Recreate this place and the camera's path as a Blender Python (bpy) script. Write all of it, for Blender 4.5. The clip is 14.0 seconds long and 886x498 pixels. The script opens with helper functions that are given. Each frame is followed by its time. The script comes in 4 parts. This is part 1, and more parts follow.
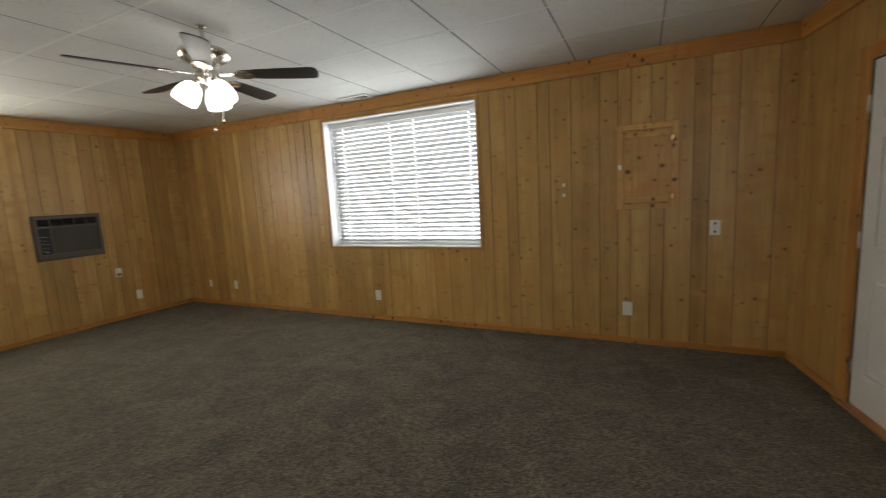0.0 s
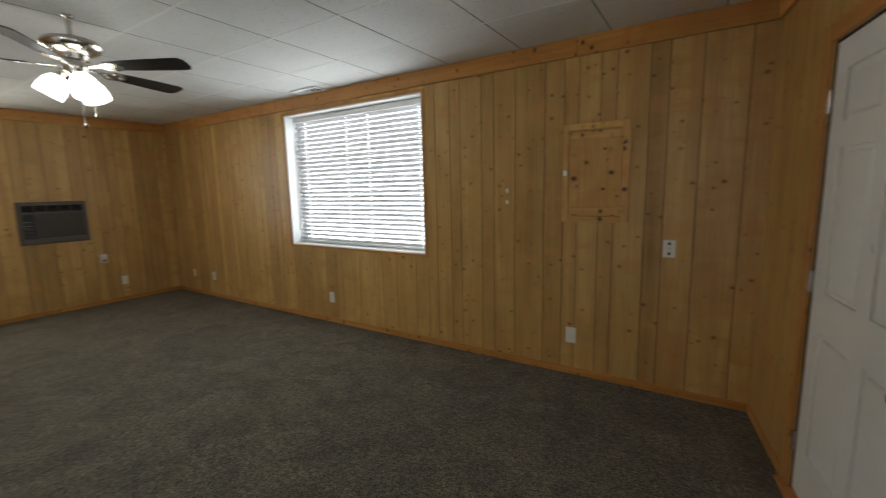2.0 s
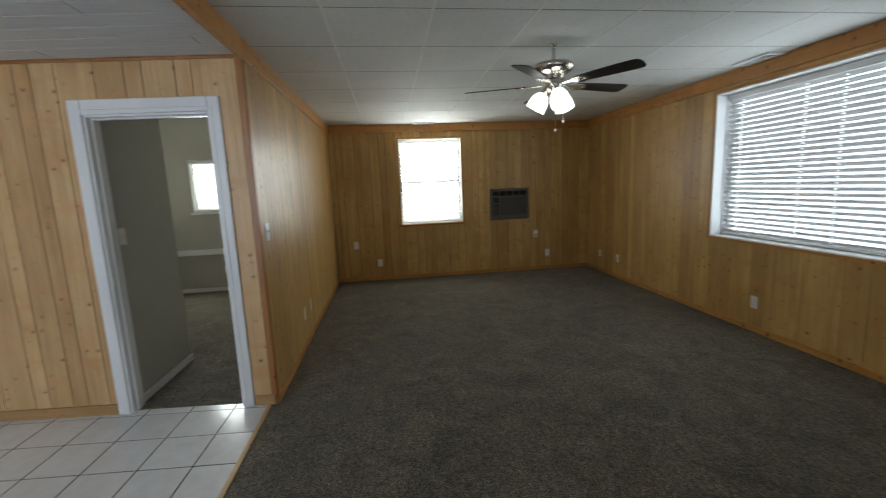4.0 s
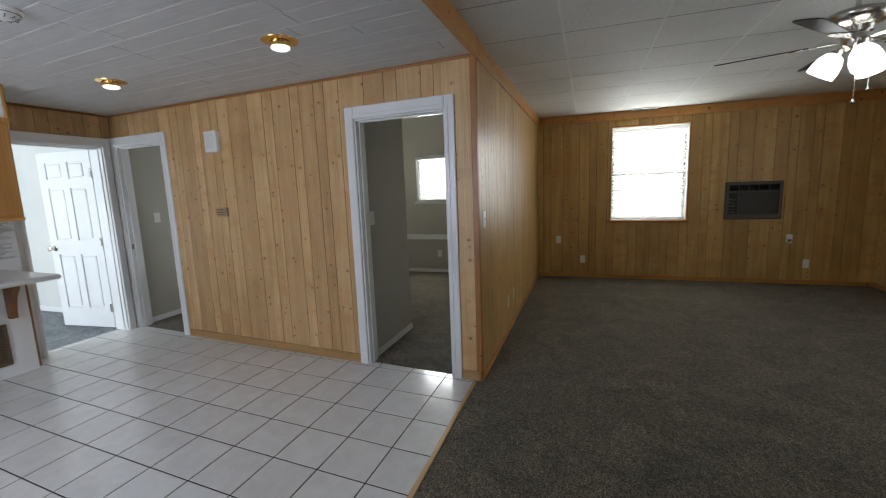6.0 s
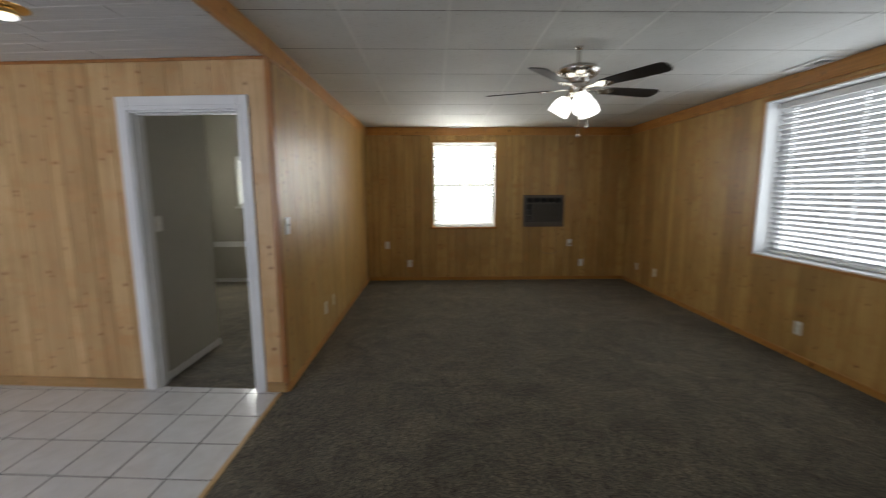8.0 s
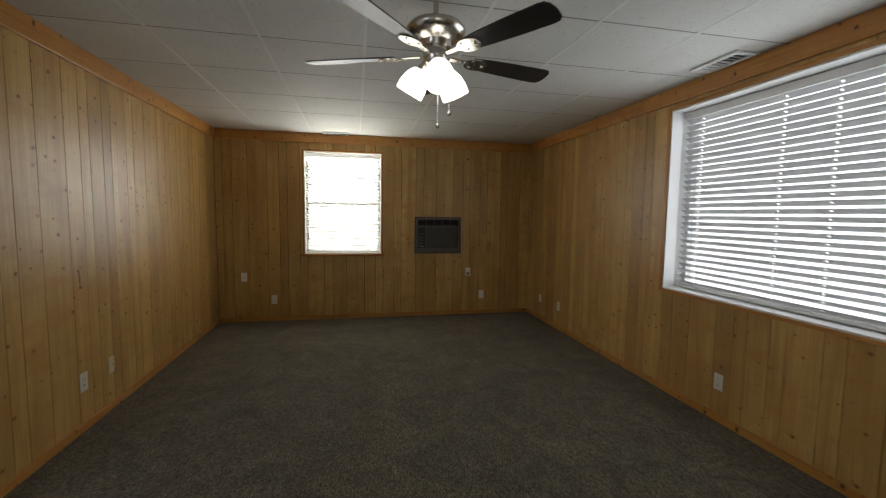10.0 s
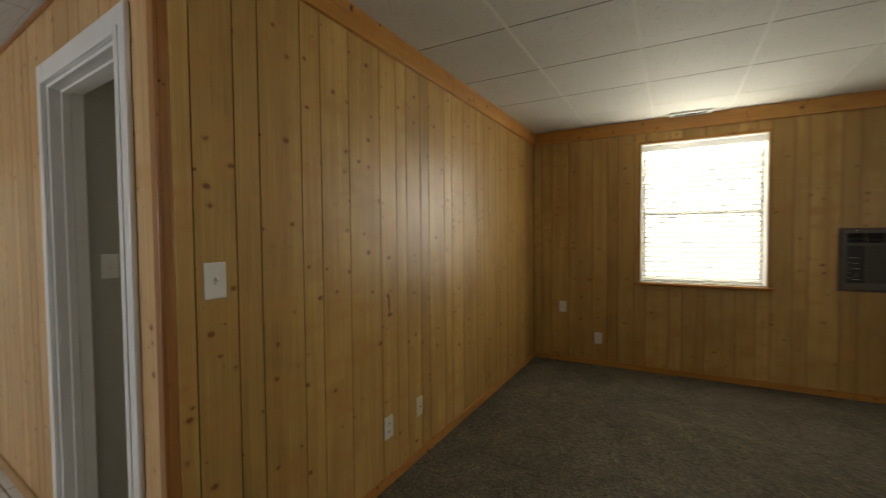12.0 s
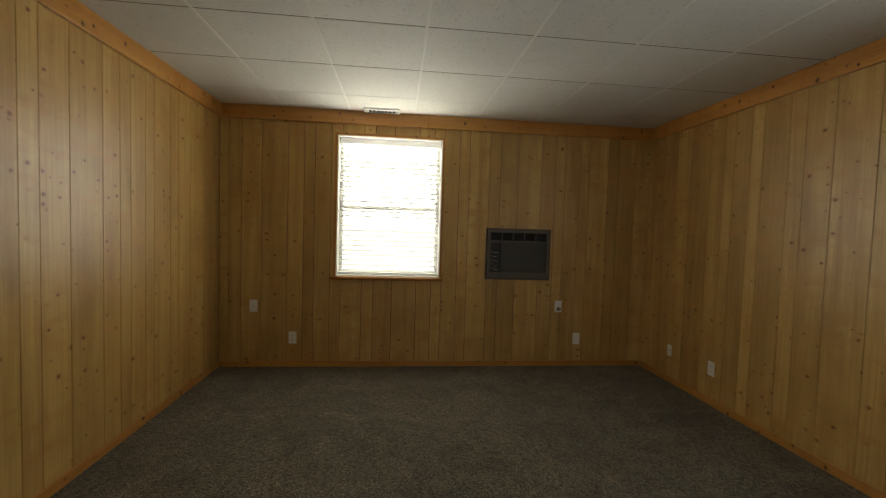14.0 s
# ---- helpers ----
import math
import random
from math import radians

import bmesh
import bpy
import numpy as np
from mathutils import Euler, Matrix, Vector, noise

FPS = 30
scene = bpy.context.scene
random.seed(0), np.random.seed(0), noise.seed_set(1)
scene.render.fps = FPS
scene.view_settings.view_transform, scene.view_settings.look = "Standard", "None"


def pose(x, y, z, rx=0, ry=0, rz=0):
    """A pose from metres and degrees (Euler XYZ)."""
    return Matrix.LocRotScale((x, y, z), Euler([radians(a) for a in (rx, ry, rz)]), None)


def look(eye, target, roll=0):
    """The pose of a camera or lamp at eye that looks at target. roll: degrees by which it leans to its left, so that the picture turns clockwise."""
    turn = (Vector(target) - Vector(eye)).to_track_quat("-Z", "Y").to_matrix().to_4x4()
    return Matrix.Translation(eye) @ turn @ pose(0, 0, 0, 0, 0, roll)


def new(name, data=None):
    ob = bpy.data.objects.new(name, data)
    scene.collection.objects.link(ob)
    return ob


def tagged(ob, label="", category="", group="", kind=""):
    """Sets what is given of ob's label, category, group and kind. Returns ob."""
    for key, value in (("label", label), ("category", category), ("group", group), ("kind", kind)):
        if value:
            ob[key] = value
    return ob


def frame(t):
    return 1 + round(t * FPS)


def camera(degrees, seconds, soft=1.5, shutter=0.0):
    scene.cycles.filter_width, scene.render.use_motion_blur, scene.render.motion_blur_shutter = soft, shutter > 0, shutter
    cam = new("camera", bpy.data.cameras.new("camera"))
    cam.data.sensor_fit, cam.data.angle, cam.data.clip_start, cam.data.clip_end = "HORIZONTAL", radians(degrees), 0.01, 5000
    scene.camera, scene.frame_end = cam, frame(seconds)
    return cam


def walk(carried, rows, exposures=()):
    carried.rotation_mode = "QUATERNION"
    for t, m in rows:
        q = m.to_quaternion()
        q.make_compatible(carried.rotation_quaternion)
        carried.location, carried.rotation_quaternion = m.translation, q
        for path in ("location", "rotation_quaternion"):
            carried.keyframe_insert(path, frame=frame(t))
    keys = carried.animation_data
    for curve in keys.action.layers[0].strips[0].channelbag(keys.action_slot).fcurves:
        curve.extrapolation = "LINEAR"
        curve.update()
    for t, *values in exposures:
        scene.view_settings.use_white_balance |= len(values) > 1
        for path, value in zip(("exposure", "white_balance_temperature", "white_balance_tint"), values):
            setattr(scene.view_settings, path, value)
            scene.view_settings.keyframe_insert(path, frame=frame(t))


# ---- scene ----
cam = camera(93.5, 14.0, 1.1, 0.35)
PATH = [
    (0, (2.207, 0.331, 1.387), (1.347, 2.117, 1.125), -3.1),
    (0.5, (2.571, 0.617, 1.367), (1.888, 2.478, 1.105), -2.3),
    (1, (2.789, 0.787, 1.361), (2.261, 2.698, 1.098), -1.2),
    (1.5, (2.922, 0.99, 1.367), (2.171, 2.826, 1.112), -0.9),
    (2, (2.945, 1.119, 1.436), (1.872, 2.782, 1.148), -1.3),
    (2.5, (2.961, 1.092, 1.454), (1.485, 2.41, 1.163), -1.6),
    (3, (2.94, 1.014, 1.481), (1.209, 1.971, 1.18), -2.1),
    (3.5, (2.896, 0.958, 1.47), (1.013, 1.56, 1.168), -2.4),
    (4, (2.866, 0.867, 1.486), (0.905, 1.113, 1.181), -2.4),
    (6.5, (2.856, 0.735, 1.454), (1.006, 0.032, 1.162), -1.8),
    (7, (2.856, 0.792, 1.457), (1.006, 0.09, 1.164), -1.5),
    (7.5, (2.877, 0.901, 1.473), (0.967, 0.39, 1.178), -0.9),
    (8, (2.88, 1.089, 1.463), (0.9, 1.128, 1.184), -0.2),
    (8.5, (2.773, 1.265, 1.489), (0.838, 1.73, 1.289), 0.5),
    (11, (1.148, 1.845, 1.383), (-0.841, 2.048, 1.338), 2.1),
    (11.5, (0.865, 1.576, 1.394), (-1.096, 1.19, 1.325), 1.4),
    (12, (0.654, 1.353, 1.354), (-1.094, 0.384, 1.287), -0.5),
    (12.5, (0.384, 1.276, 1.385), (-1.263, 0.144, 1.297), -0.8),
    (13, (0.239, 1.38, 1.385), (-1.627, 0.665, 1.311), 0.0),
    (13.5, (0.208, 1.513, 1.35), (-1.791, 1.514, 1.299), 1.4),
    (14, (0.209, 1.656, 1.349), (-1.778, 1.87, 1.257), 1.8),
]
EXPOSURES = [(0.0, -0.20, 6600, 6), (1.0, -0.40, 6400, 4), (1.5, -0.46, 6350, 5), (2.0, -0.30, 6350, 5), (2.5, -0.38, 6200, 5), (3.0, -0.60, 6050, 5), (3.5, -0.72, 5950, 2), (4.0, -0.73, 5950, 1),
             (6.5, -0.82, 6000, 7), (7.5, -0.88, 6120, 7), (8.5, -0.66, 6350, 7), (11.0, -1.23, 6750, 6), (11.5, -0.92, 7400, 4), (12.5, -1.01, 7100, 5), (13.0, -1.20, 7150, 5),
             (13.5, -1.15, 7150, 5), (14.0, -1.0, 7050, 4)]
walk(cam, [(t, look(eye, target, roll)) for t, eye, target, roll in PATH], EXPOSURES)

# ---- light ----
world = bpy.data.worlds.new("sky")
scene.world = world
world.use_nodes = True
wn = world.node_tree.nodes
sky = wn.new("ShaderNodeTexSky")
sky.sky_type, sky.sun_disc = "NISHITA", False
sky.sun_elevation, sky.sun_rotation = radians(55), radians(180)
world.node_tree.links.new(sky.outputs[0], wn["Background"].inputs[0])
wn["Background"].inputs[1].default_value = 0.1
sun = new("sun", bpy.data.lights.new("sun", "SUN"))
sun.data.energy, sun.data.angle, sun.data.color = 1.2, radians(10), (1.0, 0.95, 0.88)
sun.matrix_basis = look((0, -10, 14), (0, 0, 0))

# K and R feed lamps behind unseen, added windows
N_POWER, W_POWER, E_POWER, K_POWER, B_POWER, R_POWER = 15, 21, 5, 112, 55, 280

# ---- frames of the walls: s runs along the wall, then depth towards the room, then height ----
NORTH_Y, WEST_X, HIGH, KITCHEN_HIGH = 4.207, -3.85, 2.44, 2.342


def wall_frame(ox, oy, nx, ny):
    n = Vector((nx, ny, 0)).normalized()
    d = Vector((n.y, -n.x, 0))
    return Matrix(((d.x, n.x, 0, ox), (d.y, n.y, 0, oy), (0, 0, 1, 0), (0, 0, 0, 1)))


NORTH = wall_frame(0, NORTH_Y, 0, -1)        # s = -x
SOUTH = wall_frame(0, 0, 0, 1)               # s = x
WEST = wall_frame(WEST_X, 0, 1, 0)           # s = -y
EAST = wall_frame(3.22, 4.22, -1, -0.15)     # s = -(distance from the corner)
KITCH = wall_frame(-0.035, 0, 1, -0.08)          # s = distance from the corner
BACK = wall_frame(-0.365, -4.13, 0, 1)    # s = distance from the corner
PENIN = wall_frame(0.71, -3.85, 0.05, 1)    # s = distance from its end


def lamp_window(name, frame_m, s0, s1, z0, z1, out, power, colour):
    ob = new(name, bpy.data.lights.new(name, "AREA"))
    ob.data.shape, ob.data.size, ob.data.size_y = "RECTANGLE", s1 - s0, z1 - z0
    ob.data.energy, ob.data.color = power, colour
    p = frame_m @ Vector(((s0 + s1) / 2, -out, (z0 + z1) / 2))
    q = frame_m @ Vector(((s0 + s1) / 2, 5, (z0 + z1) / 2))
    ob.matrix_basis = look(p, q)
    return ob


DAY = (0.90, 0.94, 1.0)
# the sky's light stands in the window openings
lamp_window("daylight_north", NORTH, -0.74, 1.08, 0.88, 2.20, 0.106, N_POWER, DAY)
lamp_window("daylight_west", WEST, -2.04, -1.09, 0.92, 2.14, 0.038, W_POWER, (1.0, 0.97, 0.9))
# extra lamp aimed up, stands in for daylight the slats throw at the ceiling
bounce = lamp_window("daylight_west_slats", WEST, -2.02, -1.11, 1.96, 2.14, 0.0, 7.0, (1.0, 0.95, 0.86))
bounce.matrix_basis = look(WEST @ Vector((-1.565, -0.03, 2.05)), WEST @ Vector((-1.565, 0.55, 3.0)))
lamp_window("daylight_east", EAST, -2.83, -1.99, 0.90, 1.98, 0.030, E_POWER, DAY)

# ---- materials ----


def material(name, colour=(0.8, 0.8, 0.8), rough=0.5, metal=0.0, spec=0.5):
    m = bpy.data.materials.new(name)
    m.use_nodes = True
    b = m.node_tree.nodes["Principled BSDF"]
    b.inputs["Base Color"].default_value = (*colour, 1)
    b.inputs["Roughness"].default_value, b.inputs["Metallic"].default_value = rough, metal
    b.inputs["Specular IOR Level"].default_value = spec
    return m, m.node_tree.nodes, m.node_tree.links, b


def coords(nodes, links, scale, shift=False):
    tc, mp = nodes.new("ShaderNodeTexCoord"), nodes.new("ShaderNodeMapping")
    mp.inputs["Scale"].default_value = scale
    source = tc.outputs["Object"]
    if shift:
        info, mul, comb, add = (nodes.new("ShaderNodeObjectInfo"), nodes.new("ShaderNodeMath"),
                                nodes.new("ShaderNodeCombineXYZ"), nodes.new("ShaderNodeVectorMath"))
        mul.operation, mul.inputs[1].default_value = "MULTIPLY", 37.0
        links.new(info.outputs["Random"], mul.inputs[0])
        links.new(mul.outputs[0], comb.inputs[1])
        links.new(mul.outputs[0], comb.inputs[2])
        links.new(source, add.inputs[0])
        links.new(comb.outputs[0], add.inputs[1])
        source = add.outputs[0]
    links.new(source, mp.inputs[0])
    return mp.outputs[0]


def noise_tex(nodes, links, vec, scale, detail=4.0, rough=0.55, distort=0.0):
    n = nodes.new("ShaderNodeTexNoise")
    n.inputs["Scale"].default_value, n.inputs["Detail"].default_value = scale, detail
    n.inputs["Roughness"].default_value, n.inputs["Distortion"].default_value = rough, distort
    links.new(vec, n.inputs["Vector"])
    return n.outputs["Fac"]


def ramp(nodes, links, fac, stops):
    r = nodes.new("ShaderNodeValToRGB")
    while len(r.color_ramp.elements) < len(stops):
        r.color_ramp.elements.new(0.5)
    for e, (p, c) in zip(r.color_ramp.elements, stops):
        e.position, e.color = p, (*c, 1) if len(c) == 3 else c
    links.new(fac, r.inputs[0])
    return r.outputs[0]


def mix(nodes, links, a, b, fac, mode="MIX"):
    m = nodes.new("ShaderNodeMix")
    m.data_type, m.blend_type = "RGBA", mode
    for sock, v in ((m.inputs[0], fac), (m.inputs[6], a), (m.inputs[7], b)):
        if isinstance(v, (int, float)):
            sock.default_value = v
        elif isinstance(v, tuple):
            sock.default_value = (*v, 1)
        else:
            links.new(v, sock)
    return m.outputs[2]


def bump(nodes, links, b, height, strength, distance=0.002):
    n = nodes.new("ShaderNodeBump")
    n.inputs["Strength"].default_value, n.inputs["Distance"].default_value = strength, distance
    links.new(height, n.inputs["Height"])
    links.new(n.outputs[0], b.inputs["Normal"])


def wood(name, dark, light, knot, rough=0.36, along=2, knots=True, knot_size=0.11, vary=0.13):
    """Grain along the axis given, with knots, each board on its own slice of the grain."""
    m, nodes, links, b = material(name, light, rough)
    st = [9.0, 9.0, 9.0]
    st[along] = 0.55
    vec = coords(nodes, links, st, True)
    col = ramp(nodes, links, noise_tex(nodes, links, vec, 1.0, 5, 0.6, 0.6), [(0.3, dark), (0.68, light)])
    st = [120.0, 120.0, 120.0]
    st[along] = 2.5
    fine = noise_tex(nodes, links, coords(nodes, links, st, True), 1.0, 3, 0.6)
    col = mix(nodes, links, col, ramp(nodes, links, fine, [(0.3, (0.83, 0.80, 0.75)), (0.7, (1.07, 1.065, 1.05))]), 1.0, "MULTIPLY")
    info = nodes.new("ShaderNodeObjectInfo")
    tone = ramp(nodes, links, info.outputs["Random"], [(0.0, (1 - vary, 1 - vary * 1.15, 1 - vary * 1.35)), (0.55, (1.0, 1.0, 1.0)), (1.0, (1.08, 1.08, 1.1))])
    col = mix(nodes, links, col, tone, 1.0, "MULTIPLY")
    if knots:
        st = [12.0, 12.0, 12.0]
        st[along] = 15.0
        kv = coords(nodes, links, st, True)
        v = nodes.new("ShaderNodeTexVoronoi")
        v.inputs["Scale"].default_value = 1.0
        links.new(kv, v.inputs["Vector"])
        sep, wob, size, div, off = (nodes.new("ShaderNodeSeparateColor"), nodes.new("ShaderNodeMath"), nodes.new("ShaderNodeMath"),
                                    nodes.new("ShaderNodeMath"), nodes.new("ShaderNodeMath"))
        links.new(v.outputs["Color"], sep.inputs[0])
        wob.operation, wob.inputs[1].default_value, wob.inputs[2].default_value = "MULTIPLY_ADD", 0.22, -0.11
        links.new(noise_tex(nodes, links, kv, 5.0, 3, 0.6), wob.inputs[0])
        off.operation = "ADD"
        links.new(v.outputs["Distance"], off.inputs[0])
        links.new(wob.outputs[0], off.inputs[1])
        size.operation, size.inputs[1].default_value, size.inputs[2].default_value = "MULTIPLY_ADD", 1.05, 0.30
        sq = nodes.new("ShaderNodeMath")
        sq.operation, sq.inputs[1].default_value = "POWER", 1.3
        links.new(sep.outputs[0], sq.inputs[0])
        links.new(sq.outputs[0], size.inputs[0])
        div.operation = "DIVIDE"
        links.new(off.outputs[0], div.inputs[0])
        links.new(size.outputs[0], div.inputs[1])
        ring = ramp(nodes, links, div.outputs[0], [(knot_size * 0.55, (0.97, 0.97, 0.97)), (knot_size * 0.85, (0.78, 0.78, 0.78)), (knot_size * 1.1, (0.22, 0.22, 0.22)), (knot_size * 2.0, (0, 0, 0))])
        smear = [3.0, 3.0, 3.0]
        smear[along] = 9.0
        sm = noise_tex(nodes, links, coords(nodes, links, smear, True), 1.0, 3, 0.55, 0.4)
        col = mix(nodes, links, col, tuple(c * f for c, f in zip(light, (0.80, 0.62, 0.48))), ramp(nodes, links, sm, [(0.50, (0, 0, 0)), (0.72, (0.75, 0.75, 0.75))]))
        pale = noise_tex(nodes, links, coords(nodes, links, (1.4, 1.4, 1.4), True), 1.0, 3, 0.6, 0.8)
        col = mix(nodes, links, col, ramp(nodes, links, pale, [(0.32, (0.86, 0.84, 0.78)), (0.5, (1, 1, 1)), (0.70, (1.08, 1.10, 1.14))]), 1.0, "MULTIPLY")
        col = mix(nodes, links, col, knot, ring)
    links.new(col, b.inputs["Base Color"])
    bump(nodes, links, b, fine, 0.12, 0.001)
    rg = nodes.new("ShaderNodeMapRange")
    rg.inputs["To Min"].default_value, rg.inputs["To Max"].default_value = rough - 0.06, rough + 0.1
    links.new(fine, rg.inputs["Value"])
    links.new(rg.outputs[0], b.inputs["Roughness"])
    return m


PINE = wood("pine_panelling", (0.440, 0.254, 0.074), (0.612, 0.405, 0.140), (0.205, 0.073, 0.015), 0.37, 2, True, 0.128, 0.2)
# PINE again, made paler: the kitchen's cool daylight is put into its colour
PINE_DAYLIT = wood("daylit_pine_panelling", (0.520, 0.320, 0.138), (0.700, 0.484, 0.242), (0.270, 0.098, 0.026), 0.42, 2, True, 0.130, 0.16)
TRIM_H = wood("pine_trim_level", (0.44, 0.190, 0.039), (0.59, 0.298, 0.069), (0.07, 0.022, 0.007), 0.36, 0, True, 0.15, 0.15)
TRIM_V = wood("pine_trim_upright", (0.42, 0.18, 0.04), (0.57, 0.285, 0.07), (0.10, 0.035, 0.01), 0.36, 2, True, 0.14, 0.15)
STAINED = wood("dark_stained_trim", (0.33, 0.14, 0.035), (0.47, 0.215, 0.06), (0.07, 0.025, 0.01), 0.36, 2, True, 0.10, 0.15)
DARK_STRIP = wood("dark_brown_strip", (0.20, 0.085, 0.028), (0.30, 0.135, 0.045), (0.06, 0.02, 0.008), 0.4, 2, True, 0.10, 0.1)
HATCH_V = wood("golden_pine_upright", (0.50, 0.27, 0.07), (0.66, 0.40, 0.125), (0.10, 0.035, 0.01), 0.34, 2, True, 0.22, 0.1)
HATCH_H = wood("golden_pine_level", (0.50, 0.27, 0.07), (0.66, 0.40, 0.125), (0.10, 0.035, 0.01), 0.34, 0, True, 0.22, 0.1)
PINE_LEVEL = wood("pine_level", (0.425, 0.252, 0.098), (0.590, 0.393, 0.178), (0.235, 0.092, 0.022), 0.45, 0, True, 0.12)
SILL_WOOD = wood("varnished_sill", (0.42, 0.17, 0.04), (0.58, 0.28, 0.075), (0.12, 0.04, 0.012), 0.22, 0, True, 0.12, 0.1)
OAK = wood("oak_cabinet", (0.42, 0.20, 0.045), (0.56, 0.29, 0.075), (0.2, 0.1, 0.03), 0.34, 2, False)
GROOVE, *_ = material("groove_shadow_wood", (0.050, 0.022, 0.008), 0.9)


def painted(name, colour, rough=0.5, grain=300.0, strength=0.08, mottle=0.06):
    m, nodes, links, b = material(name, colour, rough)
    vec = coords(nodes, links, (1, 1, 1))
    big = noise_tex(nodes, links, vec, 1.7, 4, 0.6)
    lo = tuple(c * (1 - mottle) for c in colour)
    hi = tuple(min(1.0, c * (1 + mottle * 0.5)) for c in colour)
    links.new(ramp(nodes, links, big, [(0.3, lo), (0.7, hi)]), b.inputs["Base Color"])
    bump(nodes, links, b, noise_tex(nodes, links, vec, grain, 2), strength, 0.001)
    return m


WHITE = painted("white_gloss_paint", (0.80, 0.80, 0.79), 0.32)
DOOR_WHITE = painted("white_door_paint", (0.76, 0.75, 0.71), 0.36, 160, 0.12)
GREY_WALL = painted("grey_wall_paint", (0.45, 0.43, 0.37), 0.7, 220, 0.15)
PALE_WALL = painted("pale_wall_paint", (0.66, 0.66, 0.62), 0.7, 220, 0.15)
VINYL = painted("white_vinyl", (0.82, 0.82, 0.80), 0.35)
PLASTIC = painted("white_plastic", (0.80, 0.79, 0.75), 0.3, 400, 0.02, 0.02)
GREY_PLASTIC = painted("grey_plastic", (0.30, 0.30, 0.29), 0.5, 300, 0.05, 0.05)
THERMO = painted("dull_beige_metal", (0.36, 0.30, 0.20), 0.5, 300, 0.05, 0.15)
IVORY = painted("ivory_plastic", (0.72, 0.66, 0.50), 0.35, 400, 0.02, 0.03)
SLOT, *_ = material("dark_slot", (0.03, 0.03, 0.03), 0.6)
COUNTER = painted("grey_white_laminate", (0.62, 0.62, 0.60), 0.3, 500, 0.03, 0.05)
NICKEL, *_ = material("brushed_nickel", (0.62, 0.59, 0.54), 0.26, 1.0)
BRASS, *_ = material("polished_brass", (0.75, 0.52, 0.20), 0.2, 1.0)
BLADE = wood("black_fan_blade", (0.012, 0.010, 0.010), (0.028, 0.024, 0.022), (0.02, 0.02, 0.02), 0.42, 0, False)
AC_CASE = painted("grey_brown_plastic", (0.115, 0.098, 0.078), 0.5, 300, 0.1, 0.12)
AC_FLANGE = painted("brown_flange_metal", (0.105, 0.075, 0.055), 0.55, 300, 0.1, 0.15)
AC_DARK, *_ = material("dark_louvre_plastic", (0.022, 0.02, 0.018), 0.5)
AC_GRILLE, *_ = material("charcoal_grille_plastic", (0.078, 0.070, 0.054), 0.55)
PRINT, *_ = material("pale_grey_print", (0.45, 0.45, 0.45), 0.5)
CORD, *_ = material("tan_cord", (0.30, 0.22, 0.13), 0.5)
VENT_BROWN = painted("tan_enamel_metal", (0.13, 0.095, 0.055), 0.45)
CHAIN, *_ = material("nickel_bead_chain", (0.75, 0.74, 0.7), 0.25, 1.0)


def glow(name, colour, strength):
    m, nodes, links, b = material(name, (0.9, 0.9, 0.88), 0.3)
    b.inputs["Emission Color"].default_value = (*colour, 1)
    b.inputs["Emission Strength"].default_value = strength
    return m


OPAL = glow("lit_opal_glass", (1.0, 0.96, 0.9), 6.0)
LENS = glow("lit_lamp_lens", (1.0, 0.96, 0.9), 2.5)


def slat_material(name, colour, through_part):
    m, nodes, links, b = material(name, colour, 0.5)
    t, mx, out = nodes.new("ShaderNodeBsdfTranslucent"), nodes.new("ShaderNodeMixShader"), nodes["Material Output"]
    t.inputs[0].default_value = (0.85, 0.85, 0.82, 1)
    mx.inputs[0].default_value = through_part
    links.new(b.outputs[0], mx.inputs[1])
    links.new(t.outputs[0], mx.inputs[2])
    links.new(mx.outputs[0], out.inputs[0])
    return m


CORD_TAPE = slat_material("woven_white_cord", (0.85, 0.85, 0.83), 0.5)
SLAT = slat_material("white_blind_slat", (0.66, 0.66, 0.67), 0.07)
# copy of SLAT, lighter and more translucent so that glaring daylight shows in it
SUNLIT_SLAT = slat_material("sunlit_white_vinyl_slat", (0.80, 0.80, 0.76), 0.6)


def pane_material():
    m = bpy.data.materials.new("window_glass")
    m.use_nodes = True
    nodes, links = m.node_tree.nodes, m.node_tree.links
    nodes.remove(nodes["Principled BSDF"])
    t, g, mx = nodes.new("ShaderNodeBsdfTransparent"), nodes.new("ShaderNodeBsdfGlossy"), nodes.new("ShaderNodeMixShader")
    g.inputs["Roughness"].default_value = 0.02
    mx.inputs[0].default_value = 0.02
    links.new(t.outputs[0], mx.inputs[1])
    links.new(g.outputs[0], mx.inputs[2])
    links.new(mx.outputs[0], nodes["Material Output"].inputs[0])
    return m


GLASS = pane_material()


